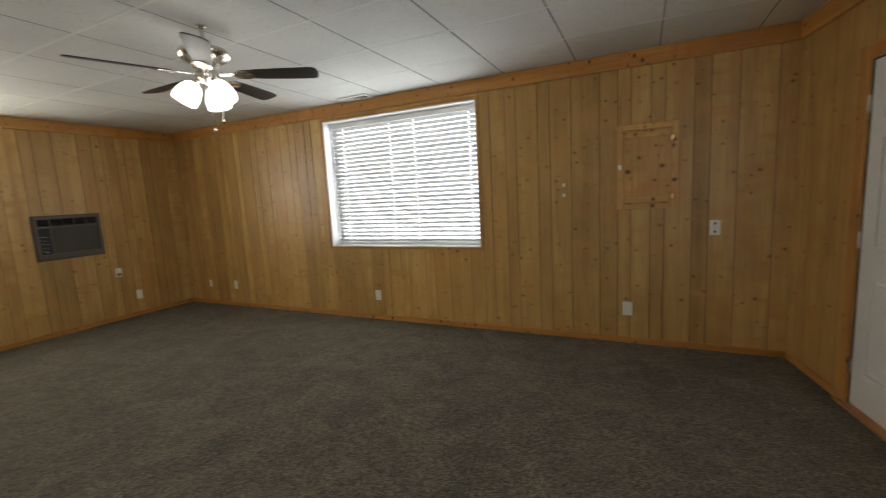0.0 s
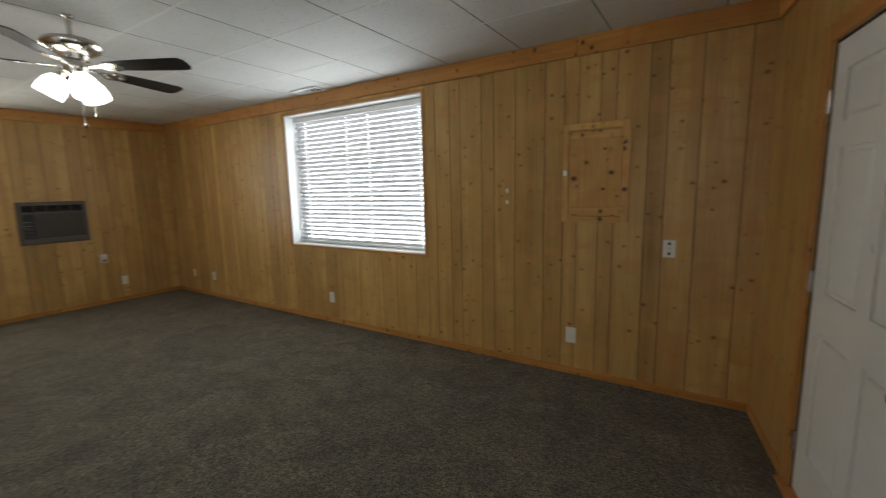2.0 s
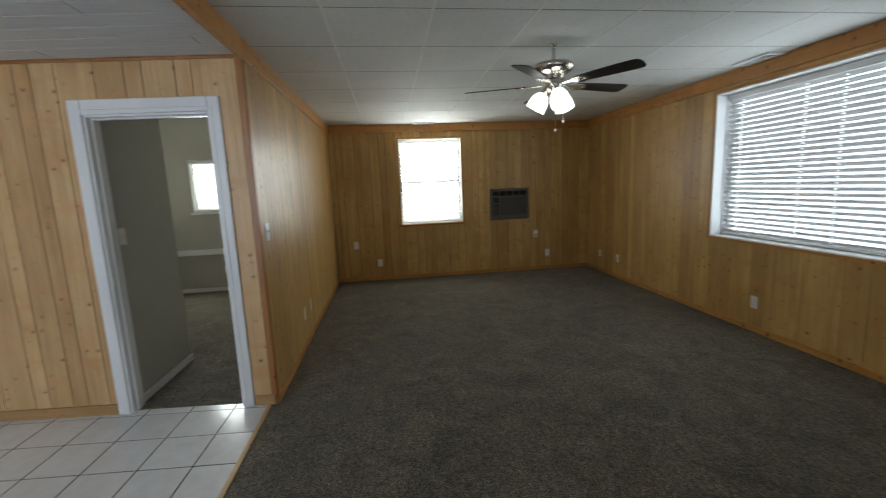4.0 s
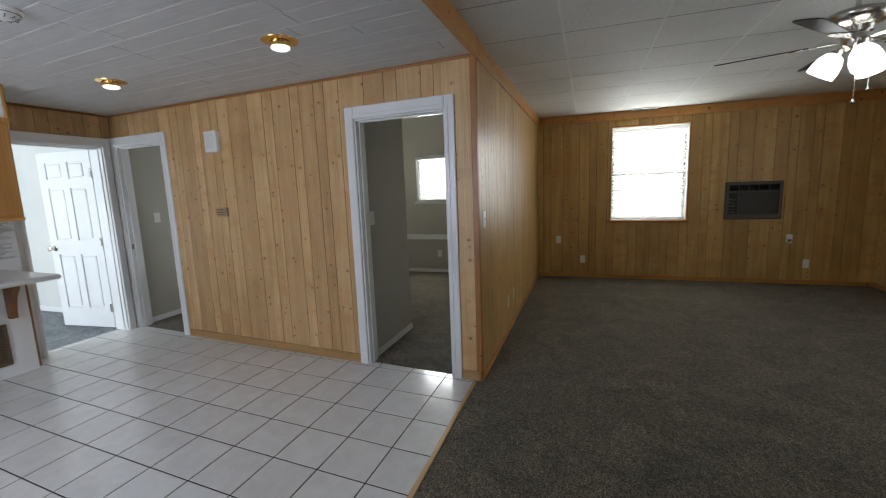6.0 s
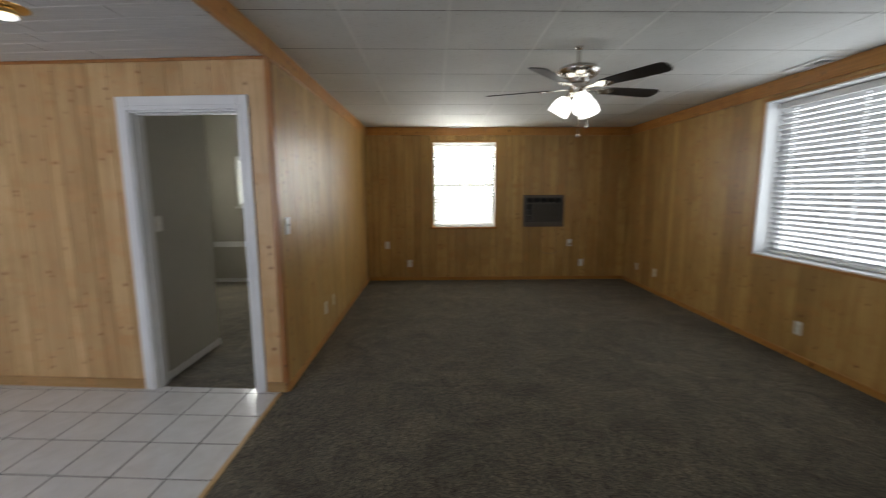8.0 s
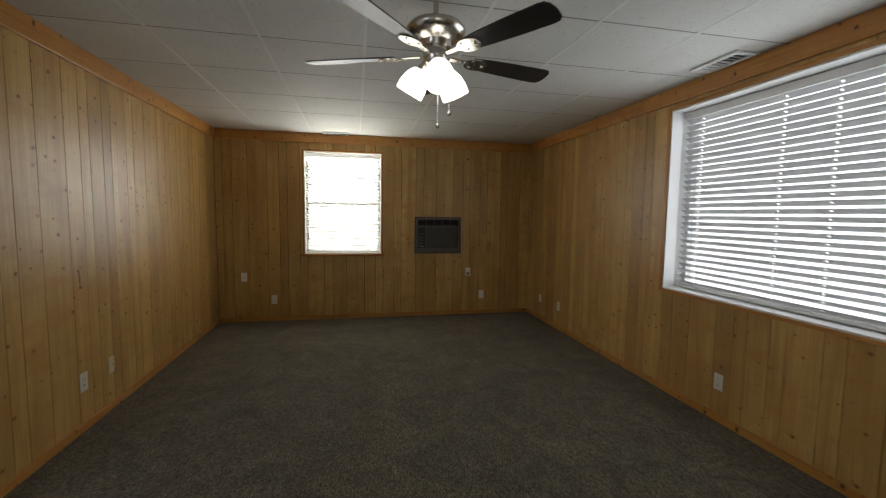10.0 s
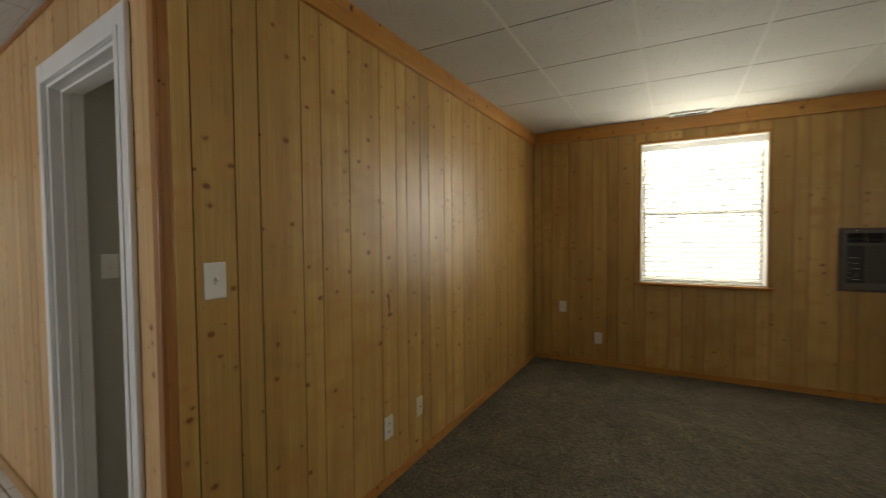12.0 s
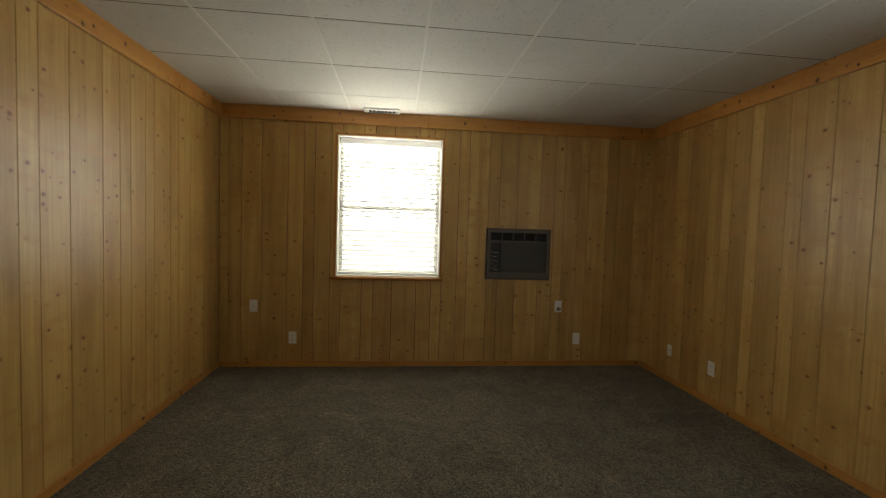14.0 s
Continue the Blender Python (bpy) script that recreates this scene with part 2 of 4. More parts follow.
def carpet_material(name, dark, light):
    m, nodes, links, b = material(name, light, 0.95, 0.0, 0.1)
    vec = coords(nodes, links, (1, 1, 1))
    fleck = noise_tex(nodes, links, vec, 105, 2, 0.8)
    tuft = noise_tex(nodes, links, vec, 38, 3, 0.7, 0.6)
    worn = noise_tex(nodes, links, vec, 3.2, 5, 0.68, 1.2)
    col = ramp(nodes, links, fleck, [(0.40, dark), (0.50, tuple((a + c) / 2 for a, c in zip(dark, light))), (0.60, light)])
    col = mix(nodes, links, col, ramp(nodes, links, tuft, [(0.36, (0.55, 0.55, 0.55)), (0.64, (1.4, 1.4, 1.4))]), 1.0, "MULTIPLY")
    col = mix(nodes, links, col, ramp(nodes, links, worn, [(0.34, (0.70, 0.685, 0.66)), (0.5, (0.98, 0.97, 0.95)), (0.66, (1.30, 1.28, 1.23))]), 1.0, "MULTIPLY")
    links.new(col, b.inputs["Base Color"])
    add = nodes.new("ShaderNodeMath")
    links.new(fleck, add.inputs[0])
    links.new(tuft, add.inputs[1])
    bump(nodes, links, b, add.outputs[0], 0.9, 0.012)
    b.inputs["Sheen Weight"].default_value = 0.15
    return m


CARPET = carpet_material("brown_grey_carpet", (0.038, 0.032, 0.022), (0.235, 0.204, 0.144))
CARPET_BLUE = carpet_material("blue_grey_carpet", (0.17, 0.185, 0.20), (0.27, 0.295, 0.315))


def ceiling_tile_material():
    m, nodes, links, b = material("white_ceiling_panel", (0.72, 0.72, 0.69), 0.75)
    vec = coords(nodes, links, (1, 1, 1))
    spots = noise_tex(nodes, links, vec, 60, 4, 0.7)
    big = noise_tex(nodes, links, vec, 1.3, 3, 0.5)
    col = ramp(nodes, links, big, [(0.3, (0.62, 0.62, 0.59)), (0.7, (0.71, 0.71, 0.68))])
    col = mix(nodes, links, col, ramp(nodes, links, spots, [(0.32, (0.72, 0.70, 0.66)), (0.43, (1, 1, 1))]), 1.0, "MULTIPLY")
    tone = nodes.new("ShaderNodeNewGeometry")
    col = mix(nodes, links, col, ramp(nodes, links, tone.outputs["Random Per Island"], [(0, (0.95, 0.95, 0.94)), (1, (1.02, 1.02, 1.02))]), 1.0, "MULTIPLY")
    links.new(col, b.inputs["Base Color"])
    bump(nodes, links, b, spots, 0.6, 0.003)
    return m


CEIL_PANEL = ceiling_tile_material()
# dark colour stands for the shadow along the panel edges
CEIL_JOINT, *_ = material("shaded_panel_joint", (0.20, 0.19, 0.17), 0.9)
CEIL_GRID = painted("white_grid_metal", (0.74, 0.74, 0.70), 0.85)


def ceiling_plank_material():
    m, nodes, links, b = material("white_textured_plank", (0.62, 0.62, 0.61), 0.6)
    vec = coords(nodes, links, (90, 4, 90))
    g = noise_tex(nodes, links, vec, 1.0, 4, 0.7)
    links.new(ramp(nodes, links, g, [(0.3, (0.52, 0.52, 0.52)), (0.6, (0.64, 0.64, 0.63))]), b.inputs["Base Color"])
    bump(nodes, links, b, g, 0.4, 0.003)
    return m


CEIL_PLANK = ceiling_plank_material()


def tile_material():
    m, nodes, links, b = material("glazed_white_tile", (0.66, 0.65, 0.62), 0.12)
    vec = coords(nodes, links, (1, 1, 1), True)
    big = noise_tex(nodes, links, vec, 9, 5, 0.65, 0.5)
    col = ramp(nodes, links, big, [(0.3, (0.66, 0.645, 0.62)), (0.7, (0.76, 0.75, 0.73))])
    info = nodes.new("ShaderNodeObjectInfo")
    col = mix(nodes, links, col, ramp(nodes, links, info.outputs["Random"], [(0, (0.94, 0.94, 0.94)), (1, (1.02, 1.02, 1.02))]), 1.0, "MULTIPLY")
    links.new(col, b.inputs["Base Color"])
    links.new(ramp(nodes, links, noise_tex(nodes, links, vec, 22, 4), [(0.3, (0.10,) * 3), (0.7, (0.24,) * 3)]), b.inputs["Roughness"])
    bump(nodes, links, b, big, 0.05, 0.002)
    return m


TILE = tile_material()
GROUT = painted("grey_grout", (0.028, 0.026, 0.023), 0.9, 150, 0.3, 0.2)
GROUT.node_tree.nodes["Principled BSDF"].inputs["Specular IOR Level"].default_value = 0.1


def mosaic_material():
    m, nodes, links, b = material("grey_mosaic", (0.4, 0.42, 0.42), 0.25)
    info = nodes.new("ShaderNodeObjectInfo")
    links.new(ramp(nodes, links, info.outputs["Random"], [(0, (0.36, 0.37, 0.37)), (0.5, (0.46, 0.47, 0.47)), (1, (0.58, 0.59, 0.58))]), b.inputs["Base Color"])
    return m


MOSAIC = mosaic_material()

# ---- mesh helpers ----


def bx(bm, lo, hi, bevel=0.0, segments=1):
    """A box between two corners, with rounded edges."""
    size = [abs(h - l) for l, h in zip(lo, hi)]
    mid = [(l + h) / 2 for l, h in zip(lo, hi)]
    r = bmesh.ops.create_cube(bm, size=1.0, matrix=Matrix.Translation(mid) @ Matrix.Diagonal((*size, 1)))
    if bevel:
        edges = list({e for v in r["verts"] for e in v.link_edges})
        bmesh.ops.bevel(bm, geom=edges, offset=min(bevel, min(size) * 0.45), segments=segments, affect="EDGES", profile=0.5)
    return bm


def tube(bm, a, b, r0, r1=None, n=16, caps=True):
    a, b = Vector(a), Vector(b)
    q = (b - a).to_track_quat("Z", "Y").to_matrix().to_4x4()
    bmesh.ops.create_cone(bm, cap_ends=caps, segments=n, radius1=r0, radius2=r0 if r1 is None else r1, depth=(b - a).length,
                          matrix=Matrix.Translation((a + b) / 2) @ q)
    return bm


def lathe(bm, profile, n=32, m=None):
    """A turned body about z from (radius, height) pairs."""
    rings = []
    for r, z in profile:
        rings.append([bm.verts.new((r * math.cos(2 * math.pi * i / n), r * math.sin(2 * math.pi * i / n), z)) for i in range(n)])
    for a, b in zip(rings, rings[1:]):
        for i in range(n):
            bm.faces.new((a[i], a[(i + 1) % n], b[(i + 1) % n], b[i]))
    if profile[0][0] > 0.0005:
        bm.faces.new(list(reversed(rings[0])))
    if profile[-1][0] > 0.0005:
        bm.faces.new(rings[-1])
    if m is not None:
        bmesh.ops.transform(bm, matrix=m, verts=[v for ring in rings for v in ring])
    return bm


def mesh_of(name, bm, mats, smooth=False):
    me = bpy.data.meshes.new(name)
    bmesh.ops.recalc_face_normals(bm, faces=bm.faces)
    if smooth:
        for f in bm.faces:
            f.smooth = True
        for e in bm.edges:
            if len(e.link_faces) == 2 and e.calc_face_angle() > 0.7:
                e.smooth = False
    bm.to_mesh(me)
    bm.free()
    for m in mats if isinstance(mats, (list, tuple)) else [mats]:
        me.materials.append(m)
    return me


def part(name, bm, mat, parent, label="", smooth=False):
    ob = new(name, mesh_of(name, bm, mat, smooth))
    ob.parent = parent
    return tagged(ob, label)


def thing(name, m, label, category, group="", kind=""):
    ob = new(name)
    ob.matrix_basis = m
    return tagged(ob, label, category, group, kind)


def solid(name, bm, mat, label, category, kind="structure", m=None, smooth=False):
    ob = new(name, mesh_of(name, bm, mat, smooth))
    if m is not None:
        ob.matrix_basis = m
    return tagged(ob, label, category, "", kind)


def boxes_round(s0, s1, z0, z1, holes):
    """Cells of a wall face that are left round its openings."""
    ss = sorted({s0, s1, *[v for h in holes for v in h[:2] if s0 < v < s1]})
    out = []
    for a, b in zip(ss, ss[1:]):
        mid = (a + b) / 2
        blocked = sorted((h[2], h[3]) for h in holes if h[0] < mid < h[1])
        z = z0
        for lo, hi in blocked:
            if lo > z + 1e-4:
                out.append((a, b, z, lo))
            z = max(z, hi)
        if z < z1 - 1e-4:
            out.append((a, b, z, z1))
    return out


def wall(name, frame_m, s0, s1, z0, z1, holes, thick, mat, label):
    bm = bmesh.new()
    for a, b, lo, hi in boxes_round(s0, s1, z0, z1, holes):
        bx(bm, (a, -thick, lo), (b, 0, hi))
    return solid(name, bm, mat, label, "wall", "structure", frame_m)


WIDTHS = (0.15, 0.10, 0.20, 0.11, 0.18, 0.235, 0.145, 0.10)


def plank_edges(s0, s1, start, step):
    """Grooves of the panelling sheets, a repeat of eight plank widths."""
    e = start
    while e > s0:
        e -= 1.22
    edges, i = [], 0
    order = WIDTHS if step > 0 else WIDTHS[::-1]
    while e < s1:
        edges.append(e)
        e += order[i % 8]
        i += 1
    edges = [v for v in edges if s0 + 0.02 < v < s1 - 0.02]
    return [s0, *edges, s1]


def panelling(parent, s0, s1, z0, z1, holes, start, step=1, clear=0.02, mat=None, gap=0.0048, proud=0.007):
    edges = [e for e in plank_edges(s0, s1, start, step) if e == s0 or e > s0 + clear]
    for a, b in zip(edges, edges[1:]):
        bm = bmesh.new()
        for c, d, lo, hi in boxes_round(a + gap / 2, b - gap / 2, z0, z1, holes):
            bx(bm, (c, -0.001, lo), (d, proud, hi))
        part("plank", bm, mat or PINE, parent)


def board(name, frame_m, lo, hi, mat, label, category="trim", bevel=0.004):
    bm = bmesh.new()
    bx(bm, lo, hi, bevel, 2)
    return solid(name, bm, mat, label, category, "structure", frame_m)

# ---- the carpeted room ----


N_HOLE = (-0.768, 1.108, 0.839, 2.268)
W_HOLE = (-2.062, -1.066, 0.875, 2.214)
E_HOLE = (-2.86, -1.96, 0.828, 2.06)
E_DOOR = (-1.607, -0.75, 0.0, 1.985)
D1 = (0.219, 1.0, -0.05, 2.012)
D2 = (3.312, 4.08, -0.05, 2.02)
D3 = (0.112, 0.887, -0.05, 2.012)
AC = (-3.155, -2.535, 0.895, 1.365)

w_n = wall("wall_north", NORTH, -3.42, 4.05, -0.05, 2.5, [N_HOLE], 0.20, GROOVE, "knotty pine panelled wall with a wide window")
panelling(w_n, -3.36, 3.877, 0.0, HIGH, [N_HOLE], -0.90, -1)
w_w = wall("wall_west", WEST, -4.37, 4.4, -0.05, 2.5, [W_HOLE, AC, (1.30, 2.04, 1.22, 2.0)], 0.16, GROOVE, "knotty pine panelled wall with window and air conditioner")
panelling(w_w, -4.212, -0.008, 0.0, HIGH, [W_HOLE, AC], 0.358, -1)
w_s = wall("wall_south", SOUTH, -3.877, -0.051, -0.05, 2.5, [], 0.09, GROOVE, "long knotty pine panelled partition wall")
panelling(w_s, -3.845, -0.065, 0.0, HIGH, [], -0.128, -1)
w_e = wall("wall_east", EAST, -4.37, 0.20, -0.05, 2.5, [E_HOLE, E_DOOR], 0.16, GROOVE, "knotty pine panelled wall with white door")
panelling(w_e, -4.3, -0.002, 0.0, HIGH, [E_HOLE, E_DOOR], -1.9, 1)

bm = bmesh.new()
ring = [(WEST_X - 0.1, -0.034), (4.0, -0.034), (3.25, NORTH_Y + 0.1), (WEST_X - 0.1, NORTH_Y + 0.1)]
lo, hi = [bm.verts.new((x, y, -0.06)) for x, y in ring], [bm.verts.new((x, y, 0.0)) for x, y in ring]
bm.faces.new(hi)
bm.faces.new(lo[::-1])
for i in range(4):
    bm.faces.new((lo[i], lo[(i + 1) % 4], hi[(i + 1) % 4], hi[i]))
solid("floor", bm, CARPET, "brown-grey flecked cut-pile carpet, slightly trodden", "floor")

# the hung ceiling: panels lie a little above the grid
bm = bmesh.new()
xs = [WEST_X - 0.02] + [1.06 - 0.6315 * k for k in range(7, -5, -1)] + [4.1]
ys = [0.0] + [0.573 + 0.603 * k for k in range(6)] + [NORTH_Y + 0.02]
for x0, x1 in zip(xs, xs[1:]):
    for y0, y1 in zip(ys, ys[1:]):
        bx(bm, (x0 + 0.0035, y0 + 0.006, HIGH + 0.001), (x1 - 0.0035, y1 - 0.006, HIGH + 0.02), 0.003)
n_panels = len(bm.faces)
# dark strips drawn as the shadow lines between panels
for x in xs[1:-1]:
    bx(bm, (x - 0.004, 0.0, HIGH + 0.0018), (x + 0.004, NORTH_Y + 0.02, HIGH + 0.016))
n_joints = len(bm.faces)
for y in ys[1:-1]:
    bx(bm, (WEST_X, y - 0.009, HIGH - 0.0005), (4.1, y + 0.009, HIGH + 0.010), 0.001)
bx(bm, (WEST_X - 0.1, -0.1, HIGH + 0.022), (4.2, NORTH_Y + 0.12, HIGH + 0.06))
bm.faces.ensure_lookup_table()
for f in bm.faces[n_panels:]:
    f.material_index = 1
for f in bm.faces[n_panels:n_joints]:
    f.material_index = 2
solid("ceiling", bm, [CEIL_PANEL, CEIL_GRID, CEIL_JOINT], "hung ceiling of speckled white square panels", "ceiling")

# boards under the ceiling, beam over the carpet's edge, skirting
CB, CT = 2.315, HIGH
for name, fr, cuts in (("crown_board_north", NORTH, (-3.33, -2.1, 1.2, 3.855)), ("crown_board_west", WEST, (-4.19, -1.9, -0.032)),
                       ("crown_board_east", EAST, (-4.24, -2.2, -0.03))):
    for a, b in zip(cuts, cuts[1:]):
        board(name, fr, (a + 0.001, 0.0072, CB), (b - 0.001, 0.03, CT), TRIM_H, "orange pine board under the ceiling with dark knots")
for a, b in ((-3.845, -1.9), (-1.9, 0.0)):
    board("crown_board_south", SOUTH, (a + 0.001, 0.0072, CB), (b - 0.001, 0.03, CT), TRIM_H, "orange pine board under the ceiling with dark knots")
for a, b in ((0.0, 1.7), (1.7, 3.82)):
    board("beam_board", SOUTH, (a + 0.001, -0.004, CB), (b - 0.001, 0.03, CT), TRIM_H, "orange pine board along the ceiling step", "beam")
    board("beam_core", SOUTH, (a + 0.001, -0.09, KITCHEN_HIGH + 0.035), (b - 0.001, -0.005, CT), TRIM_H, "pine beam core between two ceilings", "beam")
for name, fr, spans in (("baseboard_north", NORTH, [(-3.34, 3.86)]), ("baseboard_west", WEST, [(-4.205, -0.02)]), ("baseboard_south", SOUTH, [(-3.865, -0.036)]),
                        ("baseboard_east", EAST, [(-4.25, -1.685), (-0.67, -0.02)])):
    for a, b in spans:
        board(name, fr, (a, 0.0072, 0.0), (b, 0.019, 0.055), TRIM_H, "narrow orange pine baseboard", "baseboard")
board("corner_trim_south", SOUTH, (-0.065, 0.0, 0.0), (-0.031, 0.012, CB), STAINED, "dark reddish corner strip of stained wood")
board("corner_trim_kitchen", KITCH, (-0.011, 0.0005, 0.0), (0.030, 0.012, KITCHEN_HIGH), STAINED, "dark reddish corner strip of stained wood")
board("corner_trim_north_east", NORTH, (-3.33, 0.0072, 0.055), (-3.245, 0.013, CB), PINE, "flat pine strip in the room corner")

# ---- windows and blinds ----


def window(name, frame_m, hole, deep, mat_reveal, label, mullions=(), rail=True):
    """A vinyl window at the outer side of its opening: lining, frame, sashes, panes."""
    s0, s1, z0, z1 = hole
    w = thing(name, frame_m, label, "window", "", "structure")
    t = 0.012
    for n, lo, hi in (("lining", (s0, -deep, z0), (s0 + t, 0.004, z1)), ("lining", (s1 - t, -deep, z0), (s1, 0.004, z1)),
                      ("lining", (s0 + t, -deep, z1 - t), (s1 - t, 0.004, z1)), ("lining", (s0 + t, -deep, z0), (s1 - t, 0.004, z0 + t))):
        part(n, bx(bmesh.new(), lo, hi, 0.002), mat_reveal, w)
    d0, d1, f = -deep - 0.045, -deep + 0.012, 0.045
    bm = bmesh.new()
    bx(bm, (s0, d0, z0), (s0 + f, d1, z1), 0.004)
    bx(bm, (s1 - f, d0, z0), (s1, d1, z1), 0.004)
    bx(bm, (s0 + f, d0, z1 - f), (s1 - f, d1, z1), 0.004)
    bx(bm, (s0 + f, d0, z0), (s1 - f, d1, z0 + f), 0.004)
    for m in mullions:
        bx(bm, (m - 0.025, d0, z0 + f), (m + 0.025, d1, z1 - f), 0.004)
    if rail:
        zm = (z0 + z1) / 2
        bx(bm, (s0 + f, d0 + 0.01, zm - 0.02), (s1 - f, d1 - 0.004, zm + 0.02), 0.004)
    part("window_frame", bm, VINYL, w)
    edges = [s0 + f, *mullions, s1 - f]
    for a, b in zip(edges, edges[1:]):
        p = part("pane", bx(bmesh.new(), (a, -deep - 0.022, z0 + f), (b, -deep - 0.018, z1 - f)), GLASS, w)
        p.visible_shadow = False
    return w


def casing(parent, hole, wide, proud, mat_h, mat_v, bottom=True, lap=0.0):
    s0, s1, z0, z1 = hole
    part("casing", bx(bmesh.new(), (s0 - wide, 0.007, z0 - (wide if bottom else 0)), (s0 + lap, proud, z1 + wide), 0.003, 2), mat_v, parent)
    part("casing", bx(bmesh.new(), (s1 - lap, 0.007, z0 - (wide if bottom else 0)), (s1 + wide, proud, z1 + wide), 0.003, 2), mat_v, parent)
    part("head_casing", bx(bmesh.new(), (s0 + lap, 0.007, z1 - lap), (s1 - lap, proud - 0.001, z1 + wide), 0.003, 2), mat_h, parent)
    if bottom:
        part("bottom_casing", bx(bmesh.new(), (s0 + lap, 0.007, z0 - wide), (s1 - lap, proud - 0.001, z0 + lap), 0.003, 2), mat_h, parent)


def blind(frame_m, s0, s1, z0, z1, depth, pitch, tilt, cords, label, wand=None, mat=None):
    """A slatted blind: headrail, slats of one mesh, bottom rail, ladder cords."""
    b = thing("window_blind", frame_m, label, "blind")
    part("headrail", bx(bmesh.new(), (s0, depth - 0.028, z1 - 0.055), (s1, depth + 0.028, z1 - 0.002), 0.004, 2), VINYL, b)
    part("bottom_rail", bx(bmesh.new(), (s0 + 0.004, depth - 0.024, z0 + 0.004), (s1 - 0.004, depth + 0.024, z0 + 0.022), 0.006, 2), VINYL, b)
    bm = bmesh.new()
    c, sn = math.cos(radians(tilt)), math.sin(radians(tilt))
    prof = [(u, 0.0022 * (1 - (u / 0.025) ** 2)) for u in (-0.025, -0.009, 0, 0.009, 0.025)]

    def strip(x0, x1, pts):
        cols = []
        for x in (x0, x1):
            top = [bm.verts.new((x, u * c - h * sn, u * sn + h * c)) for u, h in pts]
            bot = [bm.verts.new((x, u * c - (h - 0.0022) * sn, u * sn + (h - 0.0022) * c)) for u, h in pts]
            cols.append(top + bot[::-1])
        k = len(cols[0])
        for i in range(k):
            bm.faces.new((cols[0][i], cols[0][(i + 1) % k], cols[1][(i + 1) % k], cols[1][i]))
        bm.faces.new(cols[0][::-1])
        bm.faces.new(cols[1])

    x = s0 + 0.006
    for h in sorted(cords):
        strip(x, h - 0.008, prof)
        strip(h - 0.008, h + 0.008, prof[:2])
        strip(h - 0.008, h + 0.008, prof[3:])
        x = h + 0.008
    strip(x, s1 - 0.006, prof)
    me = mesh_of("slat", bm, mat or SLAT)
    z = z0 + 0.045
    while z < z1 - 0.07:
        o = new("slat", me)
        o.parent = b
        o.matrix_basis = Matrix.Translation((0, depth, z)) @ Matrix.Rotation(random.uniform(-0.02, 0.02), 4, "X")
        z += pitch
    for s in cords:
        bm = bmesh.new()
        for d in (-0.025 * c, 0.025 * c):
            bx(bm, (s - 0.0015, depth + d - 0.001, z0 + 0.01), (s + 0.0015, depth + d + 0.001, z1 - 0.04))
        part("ladder_cord", bm, CORD_TAPE, b)
    if wand is not None:
        part("tilt_wand", tube(bmesh.new(), (wand, depth + 0.034, z1 - 0.05), (wand, depth + 0.038, z1 - 0.55), 0.0045, n=8), VINYL, b)
    return b


win_n = window("window_1", NORTH, N_HOLE, 0.185, WHITE, "wide white vinyl window in a deep white lining", (), False)
casing(win_n, N_HOLE, 0.024, 0.016, TRIM_H, TRIM_V)
blind(NORTH, N_HOLE[0] + 0.015, N_HOLE[1] - 0.015, N_HOLE[2] + 0.014, N_HOLE[3] - 0.014, -0.138, 0.0475, 35,
      (-0.637, -0.002, 0.302, 0.933), "white slatted blind, lowered and tilted half open in the wide window")
win_w = window("window_2", WEST, W_HOLE, 0.13, VINYL, "white vinyl sash window with pine trim and sill")
casing(win_w, W_HOLE, 0.022, 0.015, TRIM_H, TRIM_V, False)
part("window_sill", bx(bmesh.new(), (W_HOLE[0] - 0.035, -0.02, W_HOLE[2] - 0.028), (W_HOLE[1] + 0.045, 0.05, W_HOLE[2] + 0.002), 0.008, 3), SILL_WOOD, win_w, "varnished orange pine sill")
blind(WEST, W_HOLE[0] + 0.015, W_HOLE[1] - 0.015, W_HOLE[2] + 0.014, W_HOLE[3] - 0.014, -0.07, 0.0475, 18,
      (-1.93, -1.68, -1.44, -1.20), "white slatted blind, lowered and glowing with daylight", -1.16, SUNLIT_SLAT)
win_e = window("window_3", EAST, E_HOLE, 0.11, WHITE, "white window with pine casing and rounded sill")
casing(win_e, E_HOLE, 0.035, 0.022, TRIM_H, TRIM_V, False)
bm = bmesh.new()
bx(bm, (E_HOLE[0] - 0.09, -0.05, E_HOLE[2] - 0.062), (E_HOLE[1] + 0.09, 0.085, E_HOLE[2] - 0.002), 0.026, 5)
part("window_sill", bm, SILL_WOOD, win_e, "thick varnished rounded pine sill", True)
blind(EAST, E_HOLE[0] + 0.015, E_HOLE[1] - 0.02, E_HOLE[2] + 0.014, E_HOLE[3] - 0.014, -0.06, 0.0475, 40,
      (-2.72, -2.10), "white slatted blind, lowered and tilted half open", -2.07)

# ---- doors ----


